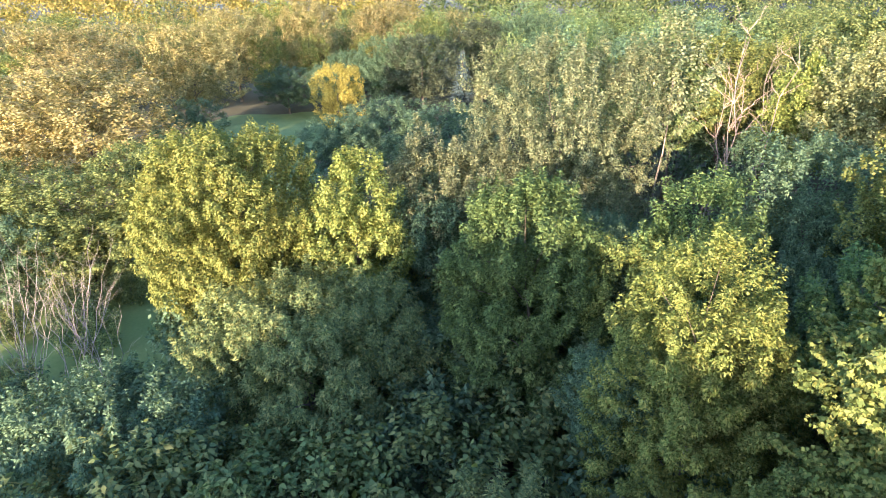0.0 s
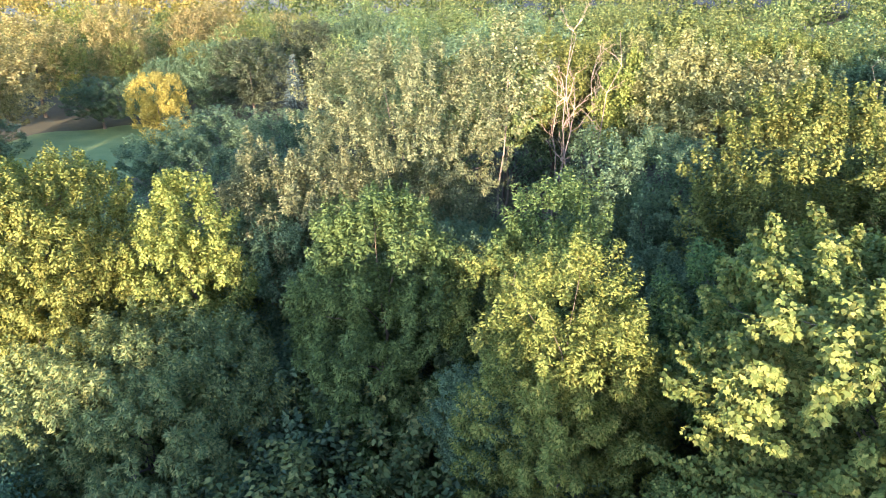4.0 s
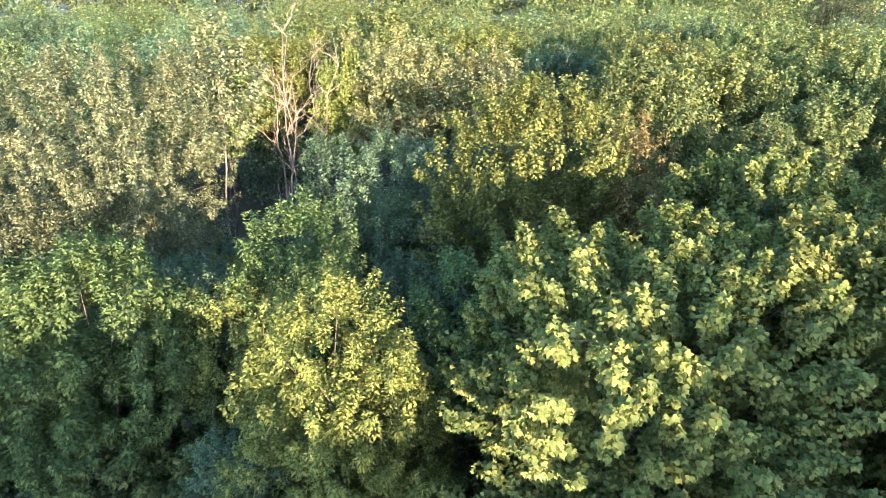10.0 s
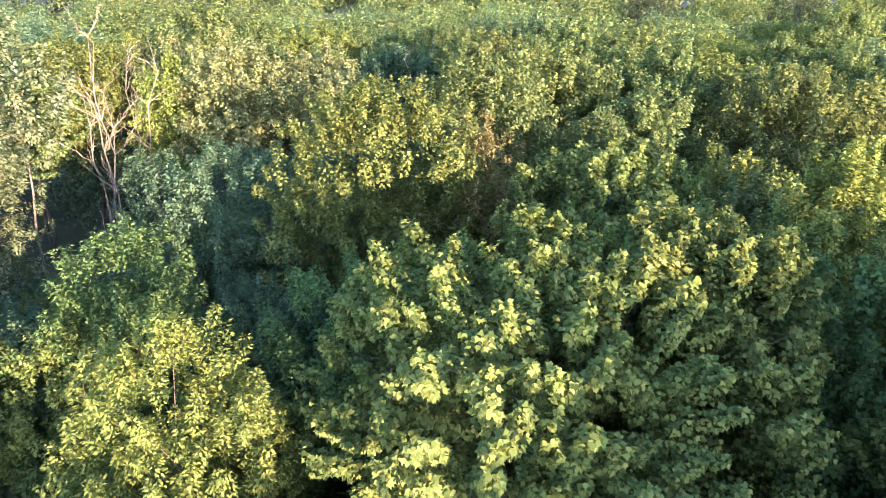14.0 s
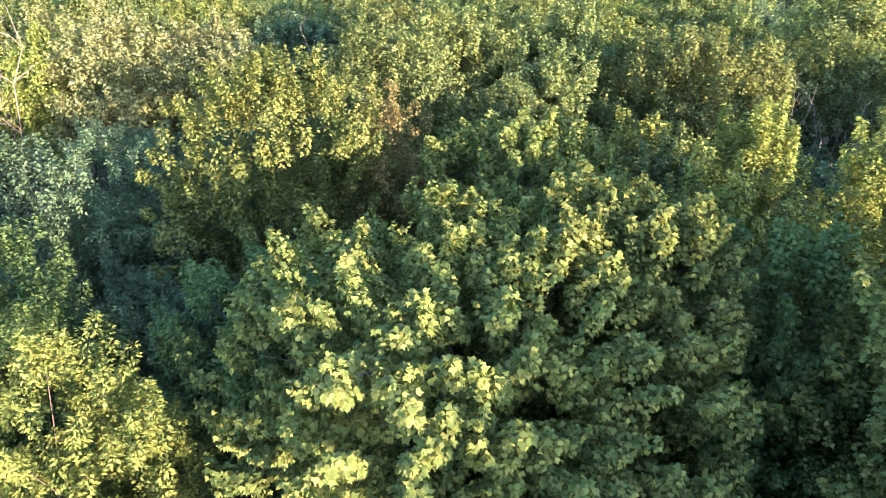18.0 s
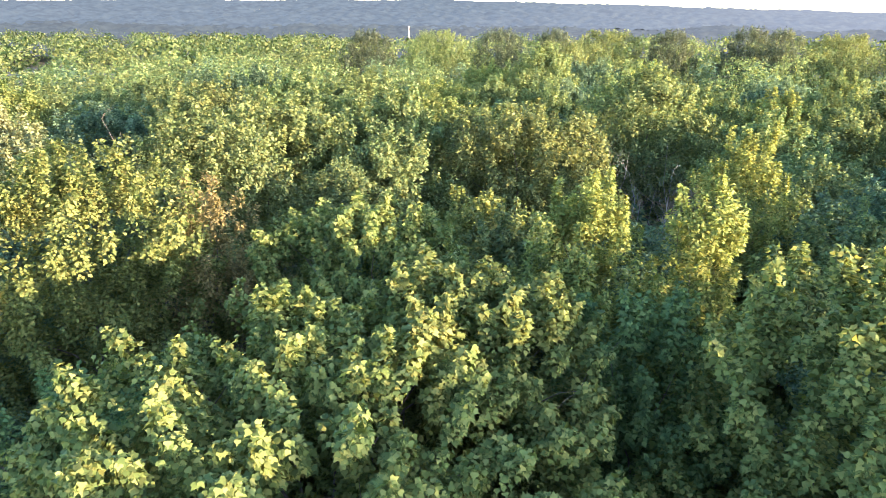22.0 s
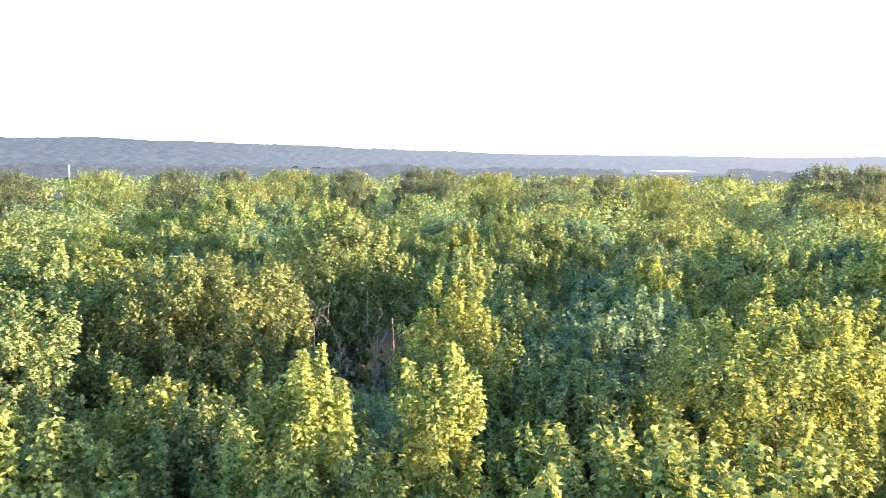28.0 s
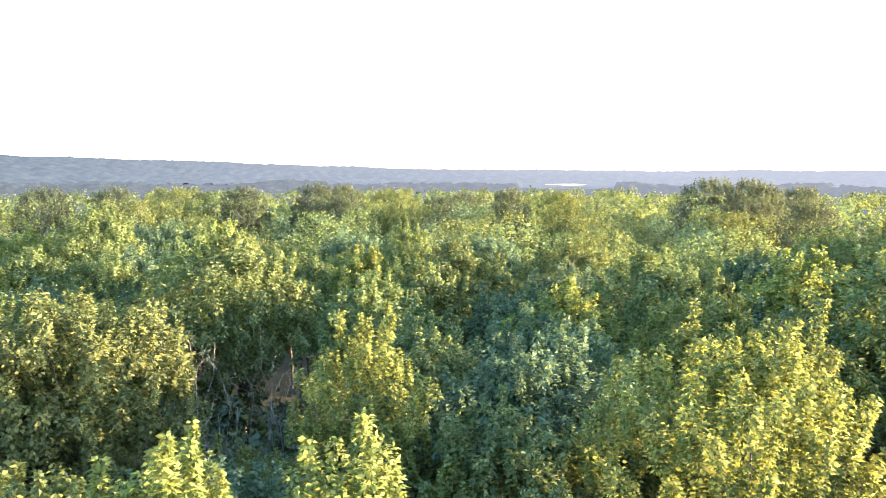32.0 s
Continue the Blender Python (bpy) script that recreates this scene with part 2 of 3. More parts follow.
def crown_points(r, h, outline, clumps, spires, spire_h, clump_r, mounds=0, mound=1.0, shoot=1.0, share=0.75):
    """Middles of the leaf shoots of a crown that stands on z = 0: heaped mounds, with spires on top."""
    us, ws = OUTLINE[outline]
    typical = mound * min(max(0.36 * r, 0.6), 1.5)
    k = mounds or int(8 + 1.35 * r * h / typical ** 2)
    u = (np.arange(k) + R.uniform(0.1, 0.9, k)) / k
    w = np.interp(u, us, ws)
    th = np.arange(k) * 2.4 + R.uniform(-0.4, 0.4, k)
    big = typical * (0.7 + 0.35 * w) * R.uniform(0.75, 1.25, k)
    d = np.clip(r * w - big * 0.8, 0, None) * R.uniform(0.8, 1.08, k)
    mid = np.stack([d * np.cos(th), d * np.sin(th), np.minimum(u * h * 1.02, h - big * 1.2 - clump_r * 1.1)], -1)
    which = R.choice(k, clumps * 3, p=big ** 2 / (big ** 2).sum())
    v = unit(R.normal(0, 1, (len(which), 3)))
    v[:, 2] = np.where(v[:, 2] < -0.35, -v[:, 2], v[:, 2])
    p = mid[which] + v * big[which][:, None] * R.uniform(0.82, 1.04, (len(which), 1)) * np.array([1, 1, 1.2])
    gap = np.linalg.norm((p[:, None] - mid[None]) / np.array([1, 1, 1.2]), axis=-1) / big[None]
    gap[np.arange(len(p)), which] = 9
    c = spaced(p[gap.min(1) > 0.78], clump_r * 1.15)[:int(clumps * share)]
    aim = unit(np.concatenate([c[:, :2] * 0.95 / max(r, 0.5), 0.35 + 0.75 * np.clip(c[:, 2:] / h, 0, 1)], 1) + R.normal(0, 0.22, c.shape))
    far_up = shoot * R.uniform(0.15, 1.2, (len(c), 1)) * (0.6 + 0.4 * np.clip(c[:, 2:] / h, 0, 1))
    c = np.concatenate([c, c + aim * 0.55 * far_up])
    size0 = np.repeat([1.0, 0.72], len(aim)) * R.uniform(0.75, 1.2, len(c))
    ui = R.uniform(0.1, 0.85, clumps // 3)
    di, ti = r * np.interp(ui, us, ws) * 0.68 * np.sqrt(R.uniform(0, 1, len(ui))), R.uniform(0, 6.28, len(ui))
    c = np.concatenate([c, np.stack([di * np.cos(ti), di * np.sin(ti), ui * (h - 1.0)], -1)])
    size = np.concatenate([size0, np.ones(len(c) - len(size0))])
    tall = np.full(len(c), 0.8)
    for _ in range(spires):
        m = int(R.choice(k, p=(0.1 + u) ** 3 / ((0.1 + u) ** 3).sum()))
        a, q = R.uniform(0, 6.28), big[m] * math.sqrt(R.uniform(0, 0.5))
        hs = spire_h * R.uniform(0.4, 1.0)
        n = max(3, int(hs / 0.26))
        s = np.linspace(0, 1, n)
        lean = R.normal(0, 0.10, 2)
        foot = mid[m] + np.array([q * math.cos(a), q * math.sin(a), big[m] * 0.85])
        col = foot + np.stack([lean[0] * s * hs, lean[1] * s * hs, s * hs - 0.1 * hs], -1)
        c = np.concatenate([c, col + R.normal(0, 0.05, col.shape)])
        size = np.concatenate([size, 0.85 - 0.5 * s])
        tall = np.concatenate([tall, np.full(n, 1.6)])
    return c, size, tall


def foliage(c, size, tall, middle, per, clump_r, length, width, shape, droop=0.35, upright=0.9, flat=1.0):
    """Leaves on short tapering shoots, one at each clump: shoots point up and outwards, leaves stand out from them."""
    n = len(c)
    outward = unit((c - middle) * np.array([1, 1, 0.6]))
    axis = unit(0.75 * outward + np.array([0, 0, 1]) * upright * tall[:, None] + R.normal(0, 0.22, c.shape))
    side = unit(np.cross(axis, unit(R.normal(0, 1, c.shape))))
    other = np.cross(axis, side)
    who = np.repeat(np.arange(n), per)
    s = R.beta(1.0, 1.35, len(who))
    grown = (clump_r * size * R.uniform(0.75, 1.3, n))[who]
    wide = grown * 0.70 * np.sqrt(1.02 - s) * (s + 0.2) ** 0.2 * np.sqrt(R.uniform(0.12, 1.0, len(who)))
    phi = R.uniform(0, 2 * np.pi, len(who))
    out = side[who] * np.cos(phi)[:, None] + other[who] * np.sin(phi)[:, None]
    at = c[who] + axis[who] * ((s - 0.45) * grown * 2.6 * np.sqrt(tall[who]))[:, None] + out * wide[:, None] * np.array([1, 1, flat])
    along = unit(out + 0.45 * axis[who] + R.normal(0, 0.4, at.shape) - np.array([0, 0, droop]))
    face = unit(0.5 * out + 0.25 * axis[who] + np.array([0, 0, 0.7]) + R.normal(0, 0.42, at.shape))
    soft = unit(0.3 * out + 0.35 * outward[who] + 1.5 * face)
    return leaves(at, along, face, length, width, shape), np.repeat(soft, len(shape[0]), 0)


def tree(name, leaf, label, top, r, foot, outline="ovoid", clumps=150, per=90, clump_r=0.42, length=0.13, width=0.08,
         shape=KITE, spires=0, spire_h=1.2, bark=BARK, limbs=6, girth=0.14, upright=1.1, droop=0.3, flat=1.0, group="", lean=0.0, twigs=3, mounds=0, mound=1.0, shoot=1.0):
    """A tree at the origin: trunk, limbs and a crown of single leaves between foot and top."""
    base = tagged(new(name), label, "tree", group)
    h = top - foot - (0.45 * spire_h if spires else 0.5 * shoot)
    clumps, per, clump_r = int(clumps * 1.5), int(per * 0.52), clump_r * 0.8
    length, width = length * 0.92, width * 0.92
    c, size, tall = crown_points(r, h, outline, clumps, spires, spire_h, clump_r, mounds, mound, shoot)
    c[:, 2] += foot
    c[:, 0] += lean * (c[:, 2] - foot)
    trunk_top = np.array([lean * h * 0.8, 0, foot + 0.6 * h])
    solid("trunk", *tube(limb_path((0, 0, -0.15), trunk_top, 0, 0.10, 8), np.linspace(girth, girth * 0.22, 8) * np.array([1.35] + [1] * 7)), bark, base, smooth=True)
    for _ in range(limbs):
        end = c[R.integers(0, len(c))] * np.array([0.9, 0.9, 1])
        s = np.clip((end[2] - 0.55 * math.hypot(end[0], end[1]) - 0.5) / trunk_top[2], 0.12, 0.92)
        start = np.array([trunk_top[0] * s, 0, trunk_top[2] * s])
        g = girth * (1.1 - 0.8 * s) * 0.42
        path = limb_path(start, end, 0.10 * np.linalg.norm(end - start), 0.12, 6)
        pieces = [tube(path, np.linspace(g, g * 0.22, 6), 6)]
        for _ in range(twigs):
            a = path[R.integers(2, 6)]
            near = c[np.argsort(((c - a) ** 2).sum(1))[R.integers(0, 12)]]
            pieces.append(tube(limb_path(a, near, 0, 0.15, 4), np.linspace(g * 0.3, g * 0.08, 4), 4))
        solid("branch", *joined(pieces), bark, base, smooth=True)
    middle = np.array([0, 0, foot + 0.35 * h])
    (co, fa), soft = foliage(c, size, tall, middle, per, clump_r, length, width, shape, droop, upright, flat)
    solid("crown", co, fa, LEAF[leaf], base, normals=soft)
    return base


def put(ob, x, y, turn=0.0, size=1.0, z=0.0, squash=1.0):
    ob.matrix_basis = place_of(x, y, turn, size, z, squash)
    return ob


def place_of(x, y, turn=0.0, size=1.0, z=0.0, squash=1.0):
    return pose(x, y, z, 0, 0, turn) @ Matrix.Diagonal((size * squash, size * squash, size, 1))

# ---- ground ----
def land(x, y):
    """Height of the ground: level near by, falling to a valley in the east, a wooded ridge in the north-east."""
    d = math.hypot(x, y)
    a = math.degrees(math.atan2(x, y))
    drop = -7 * min(max((d - 140) / 500, 0), 1) * min(max((a - 40) / 25, 0), 1)
    ridge = np.interp(a, [-180, -120, -40, 0, 45, 70, 84, 95, 103, 112, 125, 145, 180],
                      [12, 12, 12, 12, 40, 42, 33, 22, 16, 13, 11, 11, 12])
    rise = min(max((d - 700) / 700, 0), 1)
    rise = rise * rise * (3 - 2 * rise)
    return drop * (1 - rise) + ridge * rise + 0.25 * math.sin(x * 0.11) * math.cos(y * 0.09)


rings = np.concatenate([np.linspace(0, 140, 29), np.linspace(160, 700, 28), np.linspace(730, 1600, 30), [2000, 2600, 3400, 4600]])
COLS = 180
co = [(0, 0, land(0, 0))]
for d in rings[1:]:
    for k in range(COLS):
        a = 2 * math.pi * k / COLS
        x, y = d * math.sin(a), d * math.cos(a)
        co.append((x, y, land(x, y)))
tri = [(0, 1 + (k + 1) % COLS, 1 + k) for k in range(COLS)]
for i in range(len(rings) - 2):
    for k in range(COLS):
        a, b = 1 + i * COLS + k, 1 + i * COLS + (k + 1) % COLS
        tri += [(a, b, b + COLS), (a, b + COLS, a + COLS)]
tagged(solid("ground", co, tri, SOIL, smooth=True), "dark leaf-littered woodland floor under the trees", "ground", kind="structure")


def patch(name, cx, cy, rx, ry, turn, material, label, lift=0.06, cols=36):
    """An uneven round piece of turf or field that lies on the ground."""
    co, fa = [(cx, cy, land(cx, cy) + lift)], []
    for i, s in enumerate((0.35, 0.7, 1.0)):
        for k in range(cols):
            a = 2 * math.pi * k / cols
            w = 1 + (0.10 * math.sin(3 * a + cx) + 0.06 * math.sin(7 * a)) * (s == 1.0)
            u, v = rx * s * w * math.cos(a), ry * s * w * math.sin(a)
            x, y = cx + u * math.cos(turn) - v * math.sin(turn), cy + u * math.sin(turn) + v * math.cos(turn)
            co.append((x, y, land(x, y) + lift))
    fa = [(0, 1 + k, 1 + (k + 1) % cols) for k in range(cols)]
    for i in range(2):
        for k in range(cols):
            a, b = 1 + i * cols + k, 1 + i * cols + (k + 1) % cols
            fa += [(a, b + cols, b), (a, a + cols, b + cols)]
    return tagged(solid(name, co, fa, material, smooth=True), label, "ground", kind="structure")


patch("lawn", -18.5, 80, 10.5, 12, 0.3, TURF, "mown green lawn in evening shade between trees")
patch("meadow", -24, 32, 15, 20, 0.2, TURF, "rough shaded grass at the wood's edge")

# ---- trees close to the camera ----
NEAR = []


def stand(ob, x, y, turn=0.0, size=1.0, squash=1.0):
    NEAR.append((x, y))
    return put(ob, x, y, turn, size, land(x, y), squash)


stand(tree("maple_tree", "maple", "broad green maple with layered sprays and sunlit yellow tips", 13.1, 4.5, 6.0, "dome", 640, 165, 0.38, 0.105, 0.098, LOBED,
           spires=4, spire_h=0.9, limbs=14, girth=0.2, upright=0.35, twigs=6, droop=0.6, flat=0.8, shoot=0.5), 10.6, 9.6)
stand(tree("ash_tree", "green", "dense mid-green tree with a conical crown and sunlit tip", 11.1, 3.2, 1.0, "ovoid", 560, 160, 0.42, 0.132, 0.06,
           spires=4, spire_h=0.8, limbs=10, girth=0.16, twigs=4), 2.9, 21.9)
stand(tree("oak_tree", "yellow", "young oak with golden sunlit leaf columns over a green skirt", 11.8, 2.5, 2.0, "ovoid", 420, 190, 0.34, 0.10, 0.044,
           spires=9, spire_h=0.9, limbs=9, girth=0.13), 6.3, 14.8)
stand(tree("ash_tree", "green", "small green ash with a tuft of pale twigs at its top", 11.9, 2.2, 3.5, "ovoid", 210, 180, 0.42, 0.123, 0.057, limbs=8, girth=0.12), 8.1, 20.0)
stand(tree("maple_tree", "green", "dark green young maple in the shade of taller trees", 11.3, 2.3, 4.0, "ovoid", 190, 180, 0.45, 0.106, 0.070, limbs=7, girth=0.11), 11.2, 15.2)
stand(tree("ash_tree", "maple", "bright upright ash with tall yellow-green leaf spires", 14.3, 3.1, 4.5, "dome", 330, 180, 0.40, 0.12, 0.075,
           spires=16, spire_h=1.3, limbs=9, girth=0.15, upright=1.8, shoot=1.6), 15.3, 18.2)
stand(tree("rowan_tree", "rust", "thin rusty-leaved tree with sparse brown foliage", 13.3, 1.6, 7.0, "column", 90, 108, 0.36, 0.123, 0.044, spires=5, limbs=9, girth=0.08), 17.4, 16.0)
stand(tree("ash_tree", "blue", "rounded grey-green ash in the shade", 12.3, 3.3, 3.0, "dome", 330, 156, 0.5, 0.132, 0.062, limbs=8, girth=0.15), 13.8, 24.6)
stand(tree("poplar_tree", "poplar", "wide grey-green poplar with pale sunlit spires", 14.6, 5.2, 2.0, "vase", 560, 150, 0.44, 0.15, 0.06,
           spires=40, spire_h=1.9, limbs=12, girth=0.22, bark=BARK, upright=1.5, shoot=2.0), 6.0, 34.2)
stand(tree("poplar_tree", "poplar", "smaller grey-green poplar with pale spires", 10.9, 3.2, 1.5, "vase", 260, 150, 0.44, 0.15, 0.06,
           spires=14, spire_h=2.0, limbs=6, girth=0.15, bark=BARK, upright=1.5), 0.2, 30.6)
stand(tree("maple_tree", "yellow", "large yellow-green maple with a full sunlit crown", 11.4, 4.0, 2.4, "dome", 600, 160, 0.48, 0.132, 0.075, limbs=10, girth=0.2), -9.3, 27.6)
stand(tree("maple_tree", "yellow", "smaller yellow-green maple beside a larger one", 11.0, 2.2, 2.4, "ovoid", 220, 156, 0.46, 0.132, 0.075, limbs=7, girth=0.12), -3.6, 26.6)
stand(tree("willow_tree", "willow", "low bushy narrow-leaved tree with yellowing top", 7.4, 4.2, 0.5, "dome", 460, 170, 0.42, 0.14, 0.05, limbs=9, girth=0.15), -4.8, 21.4)
stand(tree("elder_tree", "blue", "dark green shaded tree with a dense low crown", 8.7, 3.0, 1.5, "dome", 240, 132, 0.5, 0.141, 0.070, limbs=6, girth=0.12), -0.9, 29.0)
stand(tree("willow_tree", "willow", "small green sapling below taller trees", 6.9, 1.4, 1.0, "ovoid", 90, 156, 0.4, 0.114, 0.053, limbs=4, girth=0.07), 1.3, 12.9)
stand(tree("elder_tree", "blue", "low greyish bush with pale leaves", 6.2, 3.6, 0.4, "dome", 230, 144, 0.48, 0.123, 0.062, limbs=6, girth=0.1), -10.4, 17.0)
stand(tree("ash_tree", "yellow", "lit green ash with upright leafy spires", 13.9, 2.5, 5.0, "flame", 230, 204, 0.40, 0.101, 0.062,
           spires=16, spire_h=1.4, limbs=8, girth=0.12, upright=1.8), 17.5, 6.6)
stand(tree("ash_tree", "yellow", "slender young ash like a leafy spire", 14.0, 1.0, 5.0, "cone", 110, 168, 0.36, 0.101, 0.062, spires=4, spire_h=1.4, limbs=5, girth=0.07, upright=1.8), 17.7, 4.3)
stand(tree("ash_tree", "yellow", "bright yellow-green ash with tall columns of leaves", 14.1, 1.8, 4.5, "dome", 200, 180, 0.42, 0.106, 0.066,
           spires=14, spire_h=1.7, limbs=7, girth=0.11, upright=1.8), 23.8, 3.0)
stand(tree("maple_tree", "maple", "leafy green maple with a gold-lit flank", 13.8, 2.9, 5.0, "dome", 340, 150, 0.40, 0.11, 0.095, LOBED, spires=9, spire_h=1.0, limbs=9, girth=0.16, upright=1.0), 13.6, 2.0)
stand(tree("maple_tree", "yellow", "rounded maple with golden sunlit shoots", 14.2, 3.0, 5.0, "dome", 300, 204, 0.46, 0.106, 0.070, spires=16, spire_h=1.2, limbs=9, girth=0.16, upright=1.4), 19.2, -3.1)

stand(tree("maple_tree", "maple", "green maple behind a broader one, its top brightly lit", 13.2, 2.8, 5.0, "dome", 330, 165, 0.38, 0.11, 0.098, LOBED,
           spires=5, spire_h=0.7, limbs=9, girth=0.15, upright=0.5, droop=0.5, flat=0.8, shoot=0.5), 17.2, 11.7)
stand(tree("maple_tree", "maple", "green maple with spreading sprays beside a larger one", 13.2, 2.2, 6.0, "vase", 230, 165, 0.38, 0.11, 0.098, LOBED,
           spires=3, spire_h=0.7, limbs=8, girth=0.13, upright=0.5, droop=0.5, flat=0.8, shoot=0.5), 13.3, 8.0)
stand(tree("maple_tree", "green", "dark green young maple below yellower crowns", 12.6, 1.8, 4.0, "ovoid", 190, 165, 0.40, 0.11, 0.09, LOBED, limbs=7, girth=0.11, droop=0.5), 15.0, 5.3)
stand(tree("ash_tree", "oak", "broad olive-green ash with a full rounded crown", 14.1, 3.3, 6.0, "dome", 380, 130, 0.44, 0.14, 0.085, spires=8, spire_h=0.8, limbs=8, girth=0.16), 28.8, 10.6)

# ---- the wood round about: a few grown forms, each repeated ----
def wood_form(leaf, outline, r, spires, label, name="ash_tree", per=110, clumps=230, length=0.135, width=0.085, shoot=0.9):
    return tree(name, leaf, label, 13.6, r, 7.2, outline, clumps, per, 0.40, length, width, KITE, spires, 1.5, BARK, 3, 0.12, upright=1.2, group="trees of the wood", twigs=1, shoot=shoot)


SORTS = [("ash", "ovoid", 2.9, 16, "green ash of the wood with upright leafy spires"),
         ("ash", "ovoid", 2.3, 13, "slim green ash of the wood with a pointed crown"),
         ("maple", "dome", 3.2, 10, "rounded green maple of the wood", "maple_tree"),
         ("blue", "dome", 2.9, 14, "grey-green ash of the wood in half shade"),
         ("oak", "dome", 3.3, 12, "olive-green young oak of the wood", "oak_tree"),
         ("yellow", "ovoid", 2.6, 18, "yellow-green ash of the wood with lit spires"),
         ("beige", "ovoid", 2.7, 12, "thin beige-leaved ash of the wood in low sun")]
FORMS = {}


def grow(k, x, y, size, squash=1.0):
    turn = R.uniform(0, 360)
    far = math.hypot(x - 4, y - 3) > 27
    if (k, far) not in FORMS:
        FORMS[k, far] = wood_form(*SORTS[k], per=85, length=0.155, width=0.098) if far else wood_form(*SORTS[k]), size
        return put(FORMS[k, far][0], x, y, turn, size, land(x, y))
    form, first_size = FORMS[k, far]
    return copy_thing(form, place_of(x, y, turn, size / first_size, land(x, y), squash))


# tree tops of the wood: form, place, height
TOPS = [(3, 5.4, 22.4, 9.4), (2, 6.8, 20.4, 9.6), (3, 5.0, 16.6, 7.6), (2, 7.4, 15.4, 8.6), (3, 9.6, 22.2, 8.0), (3, 4.2, 24.2, 8.8), (3, 9.8, 30.5, 6.8), (3, 10.5, 27.0, 6.8),
        (3, 6.0, 25.5, 8.6), (2, 9.0, 28.5, 7.0), (3, 3.5, 28.0, 8.2), (2, 8.4, 23.2, 8.6), (3, 13.5, 30.5, 7.0), (2, 16.5, 31.0, 7.6),
        (5, 21.5, 10.0, 12.3), (0, 22.3, 14.4, 12.6), (2, 25.0, 5.6, 10.6), (3, 24.5, -2.3, 13.2), (2, 25.5, -8.0, 13.9), (5, 29.7, -14.7, 14.3), (0, 33.2, -10.2, 14.3),
        (0, 35.3, 1.1, 13.5), (0, 38.7, 6.3, 15.0), (1, 33.5, 12.0, 13.4), (1, 33.9, 13.0, 13.3), (0, 45.1, 7.7, 14.7),
        (5, 45.1, -0.7, 13.5), (0, 44.4, -5.2, 13.9), (4, 42.5, -11.9, 14.0), (3, 36.0, -6.0, 12.7), (4, 26.3, 20.0, 14.4), (0, 30.5, 16.4, 14.3),
        (0, 25.6, 14.8, 13.4), (6, 20.1, 32.3, 14.6), (1, 26.8, 34.6, 13.2), (6, 21.5, 39.5, 13.8), (6, 22.4, 27.6, 13.4), (6, 24.0, 31.5, 13.8), (4, 31.9, 21.0, 14.3), (4, 30.3, 24.9, 14.5),
        (3, 18.0, 23.0, 11.4), (2, 14.8, 13.2, 10.0), (2, 20.6, 2.0, 11.8), (3, 16.6, 0.4, 11.2), (3, 21.0, 6.6, 11.9), (0, 16.2, -6.4, 11.8), (2, 14.0, 15.8, 9.6), (3, 11.4, 18.6, 9.4), (2, 17.8, 13.0, 11.0), (3, 20.4, 12.0, 11.4), (0, 20.8, 0.6, 12.6), (3, 23.4, -0.4, 12.7), (0, 27.0, 0.8, 12.8), (3, 28.0, -3.2, 13.0), (5, 31.5, -5.5, 13.4), (0, 30.5, 0.2, 12.6), (0, 20.0, 9.0, 12.2), (2, 22.5, -5.5, 11.6),
        (2, 8.3, 4.4, 7.6), (3, 10.0, 1.2, 8.2), (2, 7.4, 9.8, 8.4), (3, 4.0, 9.4, 7.2), (2, 11.6, 5.3, 8.4), (3, 9.8, -2.8, 8.6), (2, 13.4, -3.2, 12.2)]
for k, x, y, top in TOPS:
    NEAR.append((x, y))
    grow(k, x, y, top / 13.6)
HOLLOW = [(27.0, 6.4, 2.6), (30.0, 6.0, 3.4), (33.0, 6.2, 2.6)]


def clear(x, y, gap):
    return all((x - a) ** 2 + (y - b) ** 2 > gap * gap for a, b in NEAR) and all((x - a) ** 2 + (y - b) ** 2 > q * q for a, b, q in HOLLOW)


def bearing(x, y):
    return math.degrees(math.atan2(x, y))


# unseen wood edge sunwards, added to shade trees ahead: tree-top heights along it
SHADE_TREES = []
for x in np.arange(-33, 14, 2.6):
    high = float(np.interp(x, [-30, -19, -15.5, -13.2, -11.5, -10.2, -8.6, -6.5, 0.0, 2.4, 4.4, 7, 9, 12.5], [9.0, 9.0, 10.2, 14.8, 14.2, 14.1, 13.2, 11.4, 11.4, 15.4, 15.8, 14.9, 13.6, 12.4]))
    SHADE_TREES += [(x + R.uniform(-0.5, 0.5), -9.2 + R.uniform(-0.8, 0.8), high + R.normal(0, 0.3), 1.0), (x + 1.3 + R.uniform(-0.5, 0.5), -13.6 + R.uniform(-0.8, 0.8), high + 0.2 + R.normal(0, 0.3), 1.05)]
step = 4.3
